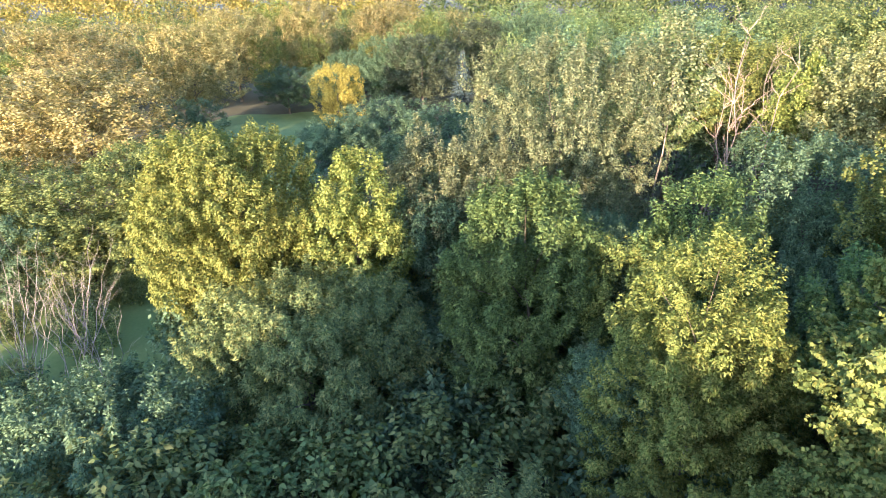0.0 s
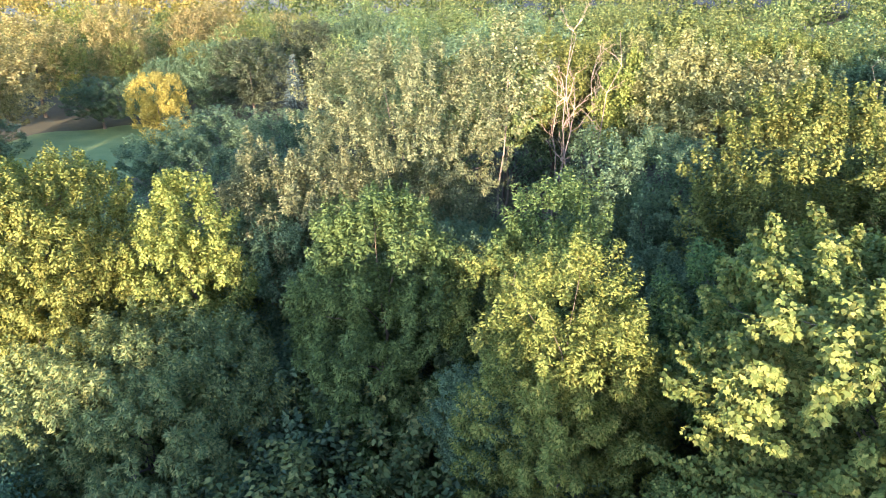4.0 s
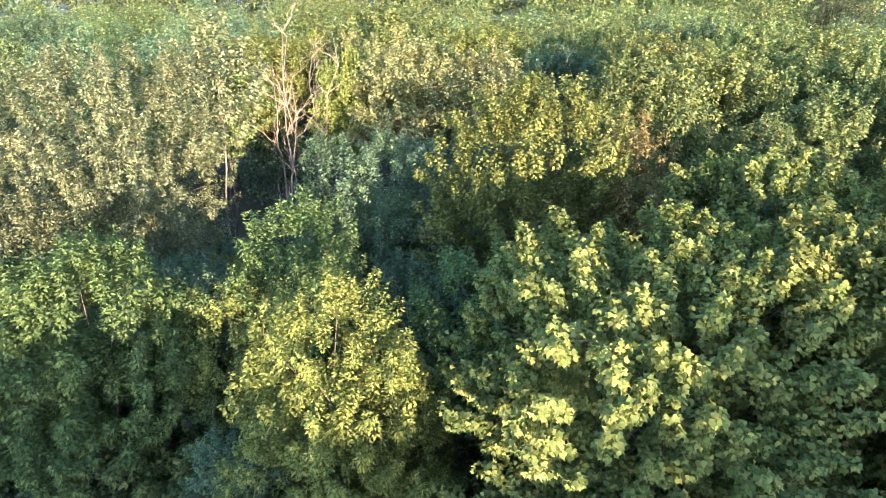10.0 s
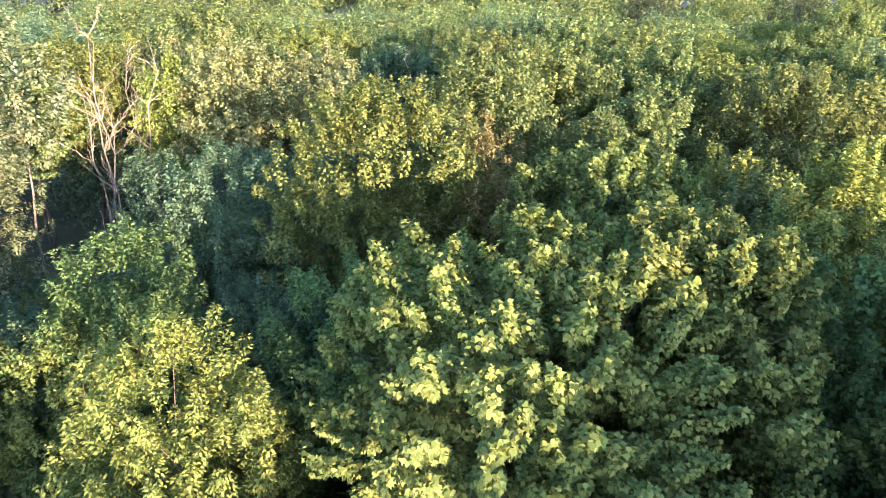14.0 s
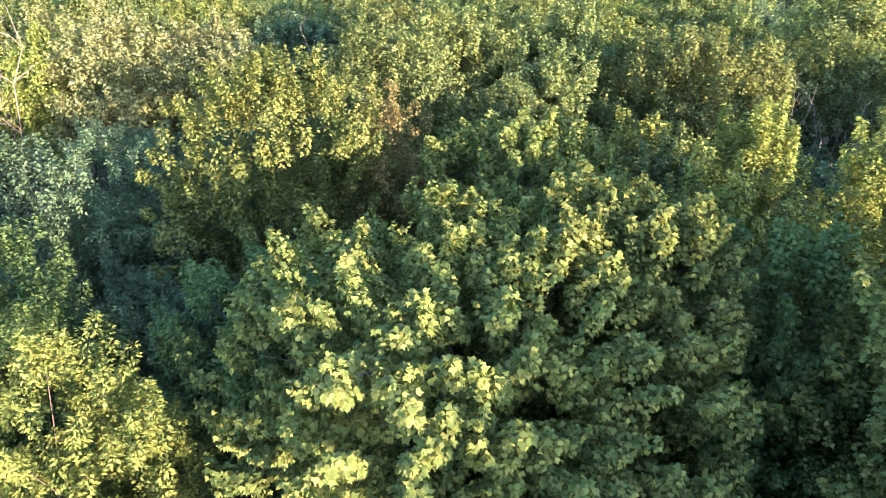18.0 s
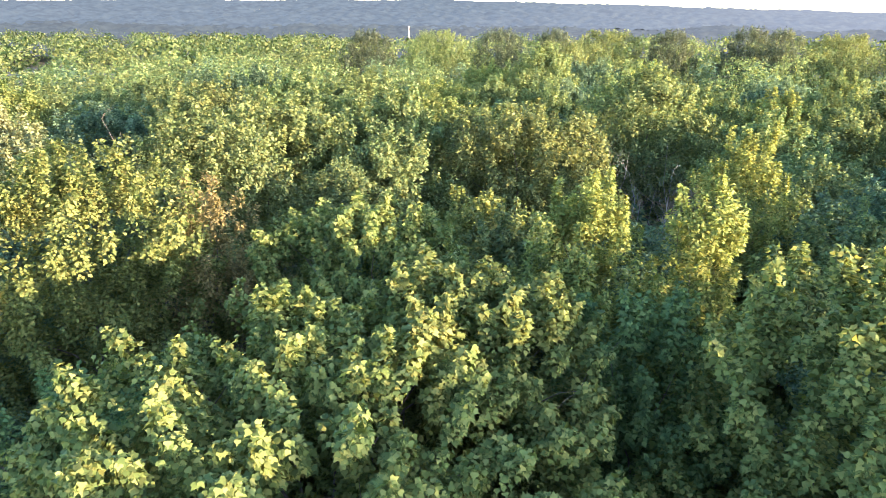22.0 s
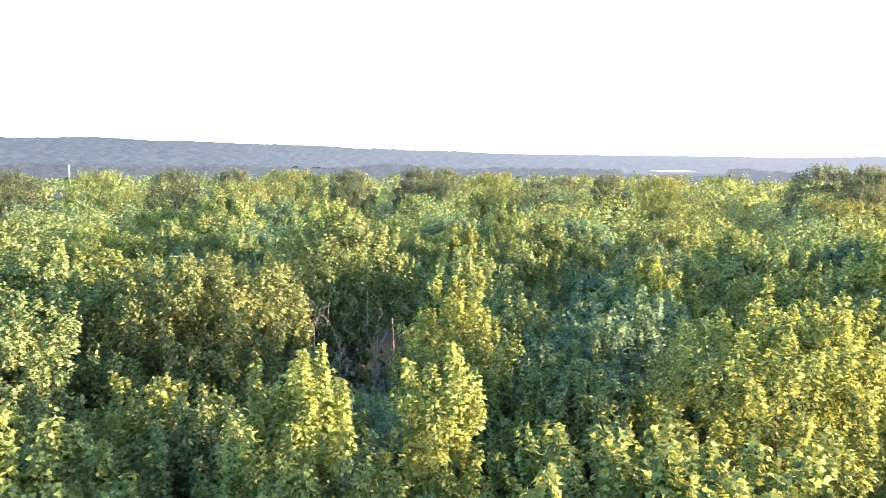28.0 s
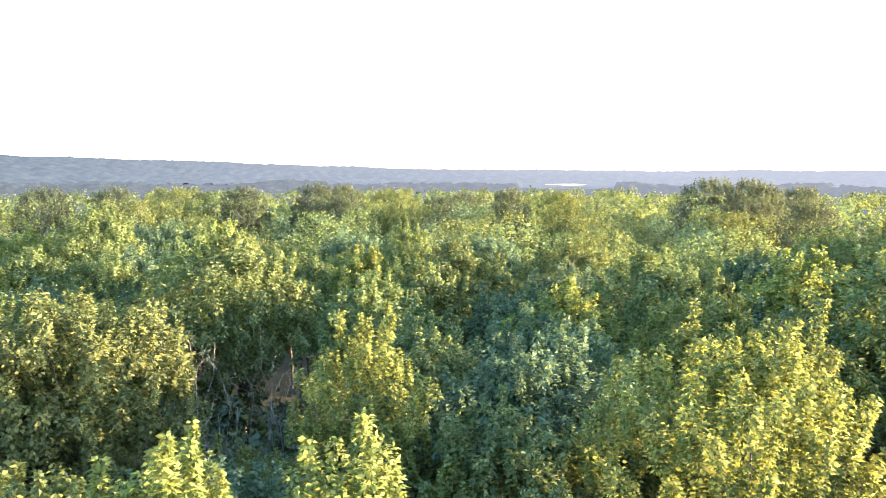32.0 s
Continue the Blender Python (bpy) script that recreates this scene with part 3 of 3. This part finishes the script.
for i in range(-6, 16):
    for j in range(-13, 15):
        x, y = (i + R.uniform(0.1, 0.9)) * step, (j + R.uniform(0.1, 0.9)) * step
        d = math.hypot(x - 4, y - 3)
        if d < 9 or d > 62 or not clear(x, y, 3.2):
            continue
        if 9 < x < 16.8 and 26 < y < 41:
            continue
        b = bearing(x - 5, y - 4)
        if y > 6 and x < 12 and bearing(x, y) < 30:
            continue
        if x < -10 or (x < -5 and y > 0) or (y < -6 and d > 52):
            continue
        top = 13.0 + 1.2 * math.sin(x * 0.17 + 1) * math.cos(y * 0.21) + R.normal(0, 0.85) - 0.3
        if 13 < x < 27 and -13 < y < -4.5:
            top = R.uniform(10.4, 11.8)
        NEAR.append((x, y))
        k, squash = int(R.choice([0, 0, 1, 2, 3, 4, 5])), R.uniform(0.9, 1.2)
        if b > 150 or b < -60:
            # out of view: shading trees too, kept low so sun passes over
            if not (-18 < y and -9 < x < 13):
                SHADE_TREES.append((x, y, min(top, 12.0) if x < 13 else R.uniform(10, 11.8), squash))
        else:
            grow(k, x, y, top / 13.6, squash)


def crown_of(ob):
    """Corners, faces and soft normals of a tree's crown."""
    me = [c for c in ob.children if c.name.startswith("crown")][0].data
    co, fa = np.empty(len(me.vertices) * 3, np.float32), np.empty(len(me.polygons) * 3, np.int32)
    me.vertices.foreach_get("co", co)
    me.loops.foreach_get("vertex_index", fa)
    soft = np.empty(len(co), np.float32)
    me.attributes["custom_normal"].data.foreach_get("vector", soft)
    return co.reshape(-1, 3), fa.reshape(-1, 3), soft.reshape(-1, 3)


def woods(name, forms, rows, label, material, height):
    """Trees nobody could count, joined: crowns of the given forms, turned and sized."""
    crowns, pieces, normals = [crown_of(f) for f in forms], [], []
    for k, x, y, top, squash in rows:
        co, fa, soft = crowns[k % len(crowns)]
        a, s = R.uniform(0, 6.28), top / height
        q = co * np.array([s * squash, s * squash, s])
        q = np.stack([q[:, 0] * math.cos(a) - q[:, 1] * math.sin(a) + x, q[:, 0] * math.sin(a) + q[:, 1] * math.cos(a) + y, q[:, 2] + land(x, y)], -1)
        pieces.append((q, fa))
        normals.append(np.stack([soft[:, 0] * math.cos(a) - soft[:, 1] * math.sin(a), soft[:, 0] * math.sin(a) + soft[:, 1] * math.cos(a), soft[:, 2]], -1))
    return tagged(solid(name, *joined(pieces), material, normals=np.concatenate(normals)), label, "woods", kind="stuff")



# ---- larger, further trees ----
def far_form(leaf, outline, label, name, top=14.0, r=4.6, clumps=260, per=13, length=0.33, width=0.21, bark=BARK, clump=0.7):
    return tree(name, leaf, label, top, r, 2.6, outline, clumps, per, clump, length, width, KITE, 0, 1, bark, 2, 0.2, group="trees beyond", twigs=0, shoot=1.0, upright=1.1)


FAR = [far_form("oak", "dome", "broad oak with a rounded lumpy crown beyond the wood", "oak_tree"),
       far_form("yellow", "ovoid", "golden-lit tree beyond the lawn", "lime_tree", r=4.0),
       far_form("pale", "dome", "pale willow beyond the lawn, sunlight put into its leaf colour", "willow_tree"),
       far_form("blue", "cone", "blue-green shaded tree beyond the wood", "alder_tree", r=3.8),
       far_form("ash", "ovoid", "green ash in the further wood", "ash_tree", r=3.6)]
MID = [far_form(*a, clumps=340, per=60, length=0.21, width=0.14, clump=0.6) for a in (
    ("oak", "dome", "broad oak with a rounded lumpy crown", "oak_tree"), ("gold", "dome", "round golden tree beside the lawn, sunlight put into its leaf colour", "lime_tree"),
    ("pale", "dome", "pale tree behind the lawn, sunlight put into its leaf colour", "willow_tree"), ("blue", "dome", "blue-green tree in evening shade", "alder_tree"), ("dark", "ovoid", "dark broad-crowned oak over the far canopy, shade put into its leaf colour", "oak_tree"))]
far_at = [0.0] * len(MID)


def grow_far(k, x, y, top, squash=1.0):
    s = top / 14.0
    if not far_at[k]:
        far_at[k] = s
        return put(MID[k], x, y, R.uniform(0, 360), s, land(x, y))
    return copy_thing(MID[k], place_of(x, y, R.uniform(0, 360), s / far_at[k], land(x, y), squash / s ** 0.5))


BEYOND = [(2, -25.4, 48.8, 11.4, 1.5), (2, -34.5, 52.0, 10.5, 1.4), (2, -28.5, 80.0, 12.6, 1.3), (2, -40.0, 76.0, 12.0, 1.4), (2, -33.0, 64.0, 10.8, 1.2), (2, -19.5, 104.0, 14.0, 1.2), (2, -29.0, 100.0, 13.2, 1.2), (1, -11.2, 74.0, 8.9, 0.95),
          (0, -19.4, 35.0, 7.4, 1.1), (0, -16.8, 37.8, 8.4, 1.0), (0, -24.0, 36.0, 7.6, 1.1), (0, -29.0, 39.0, 7.4, 1.1), (3, -22.5, 31.5, 6.2, 0.9), (3, -18.0, 44.0, 6.2, 0.9), (3, -20.5, 50.0, 6.4, 0.9), (3, -23.0, 62.0, 7.0, 1.0), (3, -20.0, 90.0, 6.2, 1.3),
          (3, -5.0, 62.0, 7.2, 1.3), (3, 0.5, 56.0, 7.6, 1.2), (3, -1.5, 47.0, 7.2, 1.1), (3, 3.5, 68.0, 5.4, 1.0), (3, -13.0, 47.0, 6.8, 1.0), (3, -9.0, 40.0, 6.4, 0.9), (3, -8.5, 56.0, 6.6, 1.1), (3, -12.5, 94.0, 8.0, 1.0), (3, -14.5, 88.0, 7.0, 0.9),
          (4, -2.6, 89.0, 10.6, 1.3), (3, -7.0, 92.0, 10.0, 1.1), (2, -9.0, 108.0, 13.4, 1.2), (4, 5.5, 100.0, 12.0, 1.2), (3, 12.0, 96.0, 13.0, 1.2), (3, 9.0, 66.0, 9.0, 1.2),
          (4, 97.0, -28.5, 15.2, 0.8), (0, 90.0, -33.5, 15.2, 0.8), (4, 108.0, 6.4, 16.0, 0.8), (0, 110.0, 15.0, 15.8, 0.9), (4, 105.0, 22.3, 15.9, 0.8), (4, 104.0, 30.0, 15.8, 0.9), (0, 100.0, 38.0, 15.6, 0.9), (4, 96.0, 47.0, 15.8, 0.9), (4, 63.0, -47.0, 14.9, 0.8), (0, 104.0, -14.0, 15.6, 0.9),
          (4, 108.7, -3.7, 16.4, 0.9), (4, 118.0, -9.0, 15.8, 0.8), (4, 121.0, -30.0, 14.5, 1.0), (4, 112.6, -23.3, 14.0, 0.9), (0, 96.0, 20.0, 14.5, 1.0),
          (4, 88.0, -54.0, 16.9, 0.85), (4, 84.0, -59.0, 16.4, 0.75), (4, 93.0, -64.0, 16.9, 0.8), (0, 72.0, -44.0, 13.6, 1.0), (4, 78.0, -52.0, 14.5, 1.0), (4, 100.0, -80.0, 15.5, 1.0)]
BIG = []
for k, x, y, top, squash in sorted(BEYOND, key=lambda row: -row[3]):
    BIG.append((x, y))
    grow_far(k, x, y, top, squash)
# coarse closed crown, only for the unseen trees that cast shade
SHADE_FORM = far_form("ash", "dome", "unseen dense green ash, crown form of the shading wood", "ash_tree", clumps=260, per=12, length=0.8, width=0.62)
put(SHADE_FORM, -6.0, -19.0, 20, 1, land(-6, -19))
woods("woods_behind", [SHADE_FORM], [(i, x, y, top, 0.75 * q) for i, (x, y, top, q) in enumerate(SHADE_TREES)], "unseen wood of green ash and maple, added to shade the trees ahead", LEAF["ash"], 14.0)
ROWS = {k: [] for k in range(5)}
step = 6.7
for i in range(-14, 24):
    for j in range(-16, 26):
        x, y = (i + R.uniform(0.1, 0.9)) * step, (j + R.uniform(0.1, 0.9)) * step
        d = math.hypot(x - 4, y - 3)
        b = bearing(x, y)
        if d > (140 if b < 30 else 118) or b < -52 or b > 140:
            continue
        if d < 60 and not (b < 24 and d > 44 and -10 < x < 24 and y > 42):
            continue
        if any((x - p) ** 2 + (y - q) ** 2 < 20 for p, q in BIG) or ((x + 20) / 17) ** 2 + ((y - 78) / 19) ** 2 < 1:
            continue
        if (b < -8 and d < 85) or (-16 < x < 9 and y < 90):
            continue
        if b < 24:
            k, top = int(R.choice([0, 1, 2, 2, 4])), R.uniform(8.5, 12.5)
            if b > 3:
                k, top = int(R.choice([3, 4, 4, 3])), R.uniform(10, 13.5)
        else:
            k, top = int(R.choice([0, 3, 4, 4, 0])), R.uniform(10.2, 14.0)
        ROWS[k].append((k, x, y, top, R.uniform(0.85, 1.1)))
for k, leaf, label in ((0, "oak", "olive oaks of the further wood"), (1, "yellow", "golden-lit trees of the further wood"), (2, "pale", "pale trees behind the lawn, sunlight put into their leaf colour"),
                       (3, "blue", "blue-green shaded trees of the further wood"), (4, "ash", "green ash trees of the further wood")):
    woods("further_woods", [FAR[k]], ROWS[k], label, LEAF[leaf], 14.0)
for k, (x, y) in enumerate(((-46, 120), (-30, 128), (-8, 134), (14, 122), (30, 118))):
    put(FAR[k], x, y, 40 * k, 1, land(x, y))


def far_woods(name, near, far, first, last, n, material, label, length, clump, per, high):
    """Woods too far to count: leaf clumps heaped into crowns on the ground."""
    a = np.radians(R.uniform(first, last, n))
    d = np.sqrt(R.uniform(near ** 2, far ** 2, n))
    x, y = d * np.sin(a), d * np.cos(a)
    z = np.array([land(p, q) for p, q in zip(x, y)]) + R.uniform(0.62, 1.0, n) * high
    k = 14
    who = np.repeat(np.arange(n), k)
    v = unit(R.normal(0, 1, (len(who), 3)))
    v[:, 2] = abs(v[:, 2]) * 0.9
    c = np.stack([x, y, z], -1)[who] + v * clump * R.uniform(0.6, 1.1, (len(who), 1)) - np.array([0, 0, clump])
    mid = np.stack([x, y, z - clump * 1.6], -1)[who]
    who2 = np.repeat(np.arange(len(c)), per)
    off = unit(R.normal(0, 1, (len(who2), 3))) * clump * 0.42
    at = c[who2] + off
    face = unit(unit(at - mid[who2]) + R.normal(0, 0.4, at.shape))
    along = unit(R.normal(0, 1, at.shape))
    soft = np.repeat(unit(at - mid[who2] + np.array([0, 0, 0.2])), 4, 0)
    return tagged(solid(name, *leaves(at, along, face, length, length * 0.8), material, normals=soft), label, "woods", kind="stuff")


# gold here paints the sunlit side of the far woods
far_woods("woods_beyond", 128, 460, -48, -2, 620, LEAF["gold"], "woods beyond the lawn, golden sunlight put into their leaf colour", 0.8, 3.2, 6, 11.5)
far_woods("woods_beyond", 128, 460, -2, 66, 880, LEAF["oak"], "olive woods going on to the skyline", 0.8, 3.2, 6, 11.5)
far_woods("woods_beyond", 112, 340, 38, 145, 900, LEAF["oak"], "continuous green woods beyond the nearer trees", 0.8, 3.2, 6, 12.5)

# ---- bare and dead trees, spruce, undergrowth ----
def bare_tree(name, label, height, spread, stems, twigs, bark, twig_bark, girth=0.06, low=0.0, reach=1.0):
    """Leafless stems that fork into finer and finer twigs."""
    base = tagged(new(name), label, "tree")
    for s in range(stems):
        a = R.uniform(0, 6.28)
        top = np.array([spread * math.cos(a) * R.uniform(0.3, 1), spread * math.sin(a) * R.uniform(0.3, 1), height * R.uniform(0.72, 1.0)])
        path = limb_path((R.normal(0, 0.15), R.normal(0, 0.15), low - 0.1), top, 0.04 * height, 0.12, 9)
        solid("stem", *tube(path, np.linspace(girth, girth * 0.16, 9), 6), bark, base, smooth=True)
        for _ in range(twigs):
            k = R.integers(3, 9)
            out = unit(R.normal(0, 1, 3)) * np.array([1, 1, 0.4]) + np.array([0, 0, 0.9])
            end = path[k] + unit(out) * reach * R.uniform(0.5, 1.3)
            q = limb_path(path[k], end, 0, 0.2, 5)
            g = girth * (0.5 - 0.04 * k)
            pieces = [tube(q, np.linspace(g, g * 0.25, 5), 5)]
            for _ in range(3):
                m = R.integers(1, 4)
                w = unit(end - path[k] + R.normal(0, 0.6, 3)) * reach * R.uniform(0.25, 0.6)
                pieces.append(tube(limb_path(q[m], q[m] + w, 0, 0.2, 4), np.linspace(g * 0.45, g * 0.12, 4), 4))
            solid("branch", *joined(pieces), twig_bark, base, smooth=True)
    return base


for x, y, h, sp, n, tw, g, reach, label in (
        (-15.6, 25.6, 6.4, 3.0, 9, 4, 0.04, 1.0, "bare pale dead stems standing in a clump"),
        (-17.0, 28.4, 6.0, 2.6, 7, 4, 0.04, 1.0, "bare grey dead stems beside rough grass"),
        (-18.6, 26.4, 6.6, 2.6, 8, 4, 0.04, 1.0, "tall bare pale stems leaning apart"),
        (-16.6, 23.6, 5.8, 2.4, 7, 4, 0.035, 0.9, "bare grey stems over rough grass"),
        (-13.6, 24.6, 5.6, 2.2, 6, 4, 0.035, 0.9, "thin bare pale stems of a dead shrub")):
    put(bare_tree("dead_tree", label, h, sp, n, tw, DEAD_WOOD, DEAD_WOOD, g * 0.6, 0, reach), x, y, 0, 1, land(x, y))
put(bare_tree("poplar_tree", "tall bare pale-trunked poplar with reddish dead twigs on top", 16.0, 2.0, 4, 12, PALE_BARK, RED_WOOD, 0.07, 0, 1.5), 13.9, 34.4)
put(bare_tree("poplar_tree", "leaning pale-trunked poplar with few leaves", 15.0, 2.8, 2, 9, PALE_BARK, RED_WOOD, 0.065, 0, 1.5), 16.6, 36.0)
stand(tree("poplar_tree", "poplar", "sparse pale poplar crown held on high bare limbs", 15.4, 2.4, 9.8, "vase", 38, 60, 0.5, 0.2, 0.12, spires=6, spire_h=2.0, limbs=6, girth=0.1, bark=PALE_BARK), 11.4, 34.8)
put(bare_tree("dead_tree", "thin reddish dead stems poking out of the canopy", 14.4, 1.3, 6, 6, RED_WOOD, RED_WOOD, 0.028, 0, 0.8), 21.6, 22.0)
put(bare_tree("dead_tree", "reddish bare tree among green crowns", 13.2, 0.9, 5, 8, RED_WOOD, RED_WOOD, 0.03, 0, 0.9), 37.0, -8.2)
put(bare_tree("dead_tree", "pale pinkish dead tree with crooked branches", 12.4, 1.5, 5, 10, DEAD_WOOD, RED_WOOD, 0.024, 0, 1.1), 33.2, 4.9)
for x, y, h in ((28.6, 6.6, 10.6), (27.6, 5.8, 9.8), (29.4, 5.4, 10.8), (28.2, 4.6, 10.2), (29.8, 7.0, 11.0), (26.8, 7.0, 9.6)):
    put(bare_tree("dead_shrub", "tangle of grey leafless stems in a dark gap", h + 1.2, 1.4, 6, 7, DEAD_WOOD, DEAD_WOOD, 0.03, 0, 1.0), x, y, 0, 1, land(x, y))


def spruce(name, label, height, r):
    base = tagged(new(name), label, "tree")
    solid("trunk", *tube(limb_path((0, 0, -0.1), (0, 0, height), 0, 0.01, 8), np.linspace(0.16, 0.02, 8)), BARK, base, smooth=True)
    at, along = [], []
    for tier in np.linspace(0.06, 0.985, 26):
        w = r * (1 - tier) ** 0.9
        n = int(7 + 16 * (1 - tier))
        for k in range(n):
            a = 2 * math.pi * (k + R.uniform(0, 0.8)) / n
            steps = max(3, int(w / 0.13))
            for s in np.linspace(0.12, 1, steps):
                d = w * s * R.uniform(0.9, 1.05)
                at.append((d * math.cos(a), d * math.sin(a), tier * height - 0.22 * d + 0.10 * s * s))
                along.append((math.cos(a), math.sin(a), -0.25))
    at, along = np.array(at), np.array(along)
    at, along = np.repeat(at, 3, 0) + R.normal(0, 0.05, (len(at) * 3, 3)), np.repeat(along, 3, 0) + R.normal(0, 0.4, (len(at) * 3, 3))
    face = unit(R.normal(0, 0.4, at.shape) + np.array([0, 0, 1.0]))
    solid("crown", *leaves(at, along, face, 0.30, 0.10), LEAF["needle"], base)
    return base


put(spruce("spruce_tree", "narrow blue-grey spruce with drooping tiers", 9.0, 2.0), 2.2, 80.0)

SHRUBS = [tree("shrub", leaf, label, 4.2, 2.3, 0.3, "dome", 75, 60, 0.45, 0.17, 0.10, limbs=3, girth=0.05, group="undergrowth", twigs=1)
          for leaf, label in (("blue", "grey-green shrub in the shade below the trees"), ("ash", "leafy green shrub below the trees"), ("willow", "narrow-leaved shrub at the wood's edge"))]
first = [True] * 3
planted = []
for _ in range(900):
    d, b = math.sqrt(R.uniform(49, 42 ** 2)), R.uniform(-48, 140)
    x, y = 3 + d * math.sin(radians(b)), 2 + d * math.cos(radians(b))
    if any((x - p) ** 2 + (y - q) ** 2 < 6.5 for p, q in planted) or len(planted) > 150 or (x + 15) ** 2 + (y - 25) ** 2 < 7:
        continue
    if x > 12 and d > 26:
        continue
    planted.append((x, y))
    k = int(R.integers(0, 3))
    size = R.uniform(0.4, 0.8) if x < -11 and y > 20 else R.uniform(0.8, 1.5) if b < 30 else R.uniform(1.0, 1.9)
    if first[k]:
        first[k] = False
        put(SHRUBS[k], x, y, R.uniform(0, 360), 1, land(x, y))
    else:
        copy_thing(SHRUBS[k], place_of(x, y, R.uniform(0, 360), size, land(x, y)))
for k, (x, y, size) in enumerate(((26.6, 8.2, 1.6), (29.0, 8.4, 1.9), (31.6, 8.8, 2.0), (33.4, 6.6, 2.1), (32.4, 4.6, 2.0), (27.4, 4.2, 1.7), (30.4, 6.8, 1.5), (25.6, 6.2, 1.5), (35.2, 8.2, 2.2), (28.0, 6.2, 1.4), (33.0, 8.0, 2.0), (34.6, 5.2, 2.1), (24.2, 7.6, 1.7), (26.0, 9.6, 1.8), (30.8, 5.0, 1.6), (36.6, 6.4, 2.3))):
    copy_thing(SHRUBS[k % 3], place_of(x, y, 70 * k, size, land(x, y)))

# ---- far hills ----
def haze_glow_material(name, glow, strength):
    """A far backdrop of woods; the evening air before it is painted as a glow."""
    m, n, l, bsdf = nodes_of(name)
    coord, tex = n.new("ShaderNodeTexCoord"), n.new("ShaderNodeTexNoise")
    tex.inputs["Scale"].default_value, tex.inputs["Detail"].default_value = 0.06, 6
    l.new(coord.outputs["Object"], tex.inputs["Vector"])
    r = ramp(n, [(0.3, (0.004, 0.005, 0.005)), (0.7, (0.010, 0.013, 0.011))])
    l.new(tex.outputs["Fac"], r.inputs[0])
    l.new(r.outputs[0], bsdf.inputs["Base Color"])
    bsdf.inputs["Roughness"].default_value = 1.0
    bsdf.inputs["Specular IOR Level"].default_value = 0.0
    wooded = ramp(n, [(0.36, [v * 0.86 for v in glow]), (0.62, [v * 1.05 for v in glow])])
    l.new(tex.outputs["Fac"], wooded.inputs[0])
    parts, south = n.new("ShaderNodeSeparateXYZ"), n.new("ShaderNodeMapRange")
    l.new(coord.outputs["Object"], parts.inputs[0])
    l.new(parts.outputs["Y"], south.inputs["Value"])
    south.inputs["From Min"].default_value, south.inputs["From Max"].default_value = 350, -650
    # painted haze: the glow turns paler towards the south
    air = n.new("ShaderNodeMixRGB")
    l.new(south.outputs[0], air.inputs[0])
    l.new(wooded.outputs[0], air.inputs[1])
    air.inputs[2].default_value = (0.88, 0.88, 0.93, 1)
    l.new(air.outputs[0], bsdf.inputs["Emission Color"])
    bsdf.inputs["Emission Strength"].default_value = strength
    return m


def in_field(b, d):
    return 111.5 < b < 119 and 520 < d < 990


def hill_sheet(name, label, rows, first, last, step, high, grain, material):
    """Tree-covered ground far off: one sheet, heaped into crowns."""
    bs = np.arange(first, last, step)
    co = []
    for d in rows:
        for b in bs:
            x, y = d * math.sin(radians(b)), d * math.cos(radians(b))
            p = Vector((x / grain, y / grain, 0))
            bump = 0.62 * (1 - abs(noise.noise(p)) * 1.6) + 0.38 * abs(noise.noise(p * 2.7)) + 0.5 * noise.noise(p * 0.13)
            co.append((x, y, land(x, y) + (1.0 if in_field(b, d) else high * bump)))
    i, j = np.meshgrid(np.arange(len(rows) - 1), np.arange(len(bs) - 1), indexing="ij")
    a = (i * len(bs) + j).ravel()
    fa = np.stack([a, a + 1, a + 1 + len(bs), a + len(bs)], -1)
    return tagged(solid(name, co, fa, material, smooth=True), label, "hills", kind="stuff")


hill_sheet("valley_backdrop", "woods on the valley floor, haze painted on as a pale glow", np.linspace(300, 880, 60), 16, 150, 0.24, 10, 12.0, haze_glow_material("valley_painted_haze", (0.58, 0.64, 0.66), 0.028))
hill_sheet("hill_backdrop", "wooded ridge on the skyline, blue haze painted on as a glow", np.linspace(850, 1620, 60), 15, 150, 0.2, 8, 17.0, haze_glow_material("hill_painted_haze", (0.43, 0.50, 0.56), 0.044))
patch("stubble_field", 930 * math.sin(radians(115.3)), 930 * math.cos(radians(115.3)), 26, 20, radians(-115.3), FIELD, "pale stubble field in the valley", 1.6)
tower = tagged(new("tower"), "slim pale concrete tower above the far trees", "tower")
solid("shaft", *tube([(0, 0, -12), (0, 0, 0), (0, 0, 8), (0, 0, 14), (0, 0, 14.05)], [1.0, 0.9, 0.8, 0.7, 0.01], 12), CONCRETE, tower)
solid("head", *tube([(0, 0, 13.2), (0, 0, 13.3), (0, 0, 15.6), (0, 0, 16.0), (0, 0, 16.05)], [0.7, 1.0, 1.0, 0.8, 0.01], 12), CONCRETE, tower)
put(tower, 600 * math.sin(radians(68.6)), 600 * math.cos(radians(68.6)), 0, 0.7, -1.5)
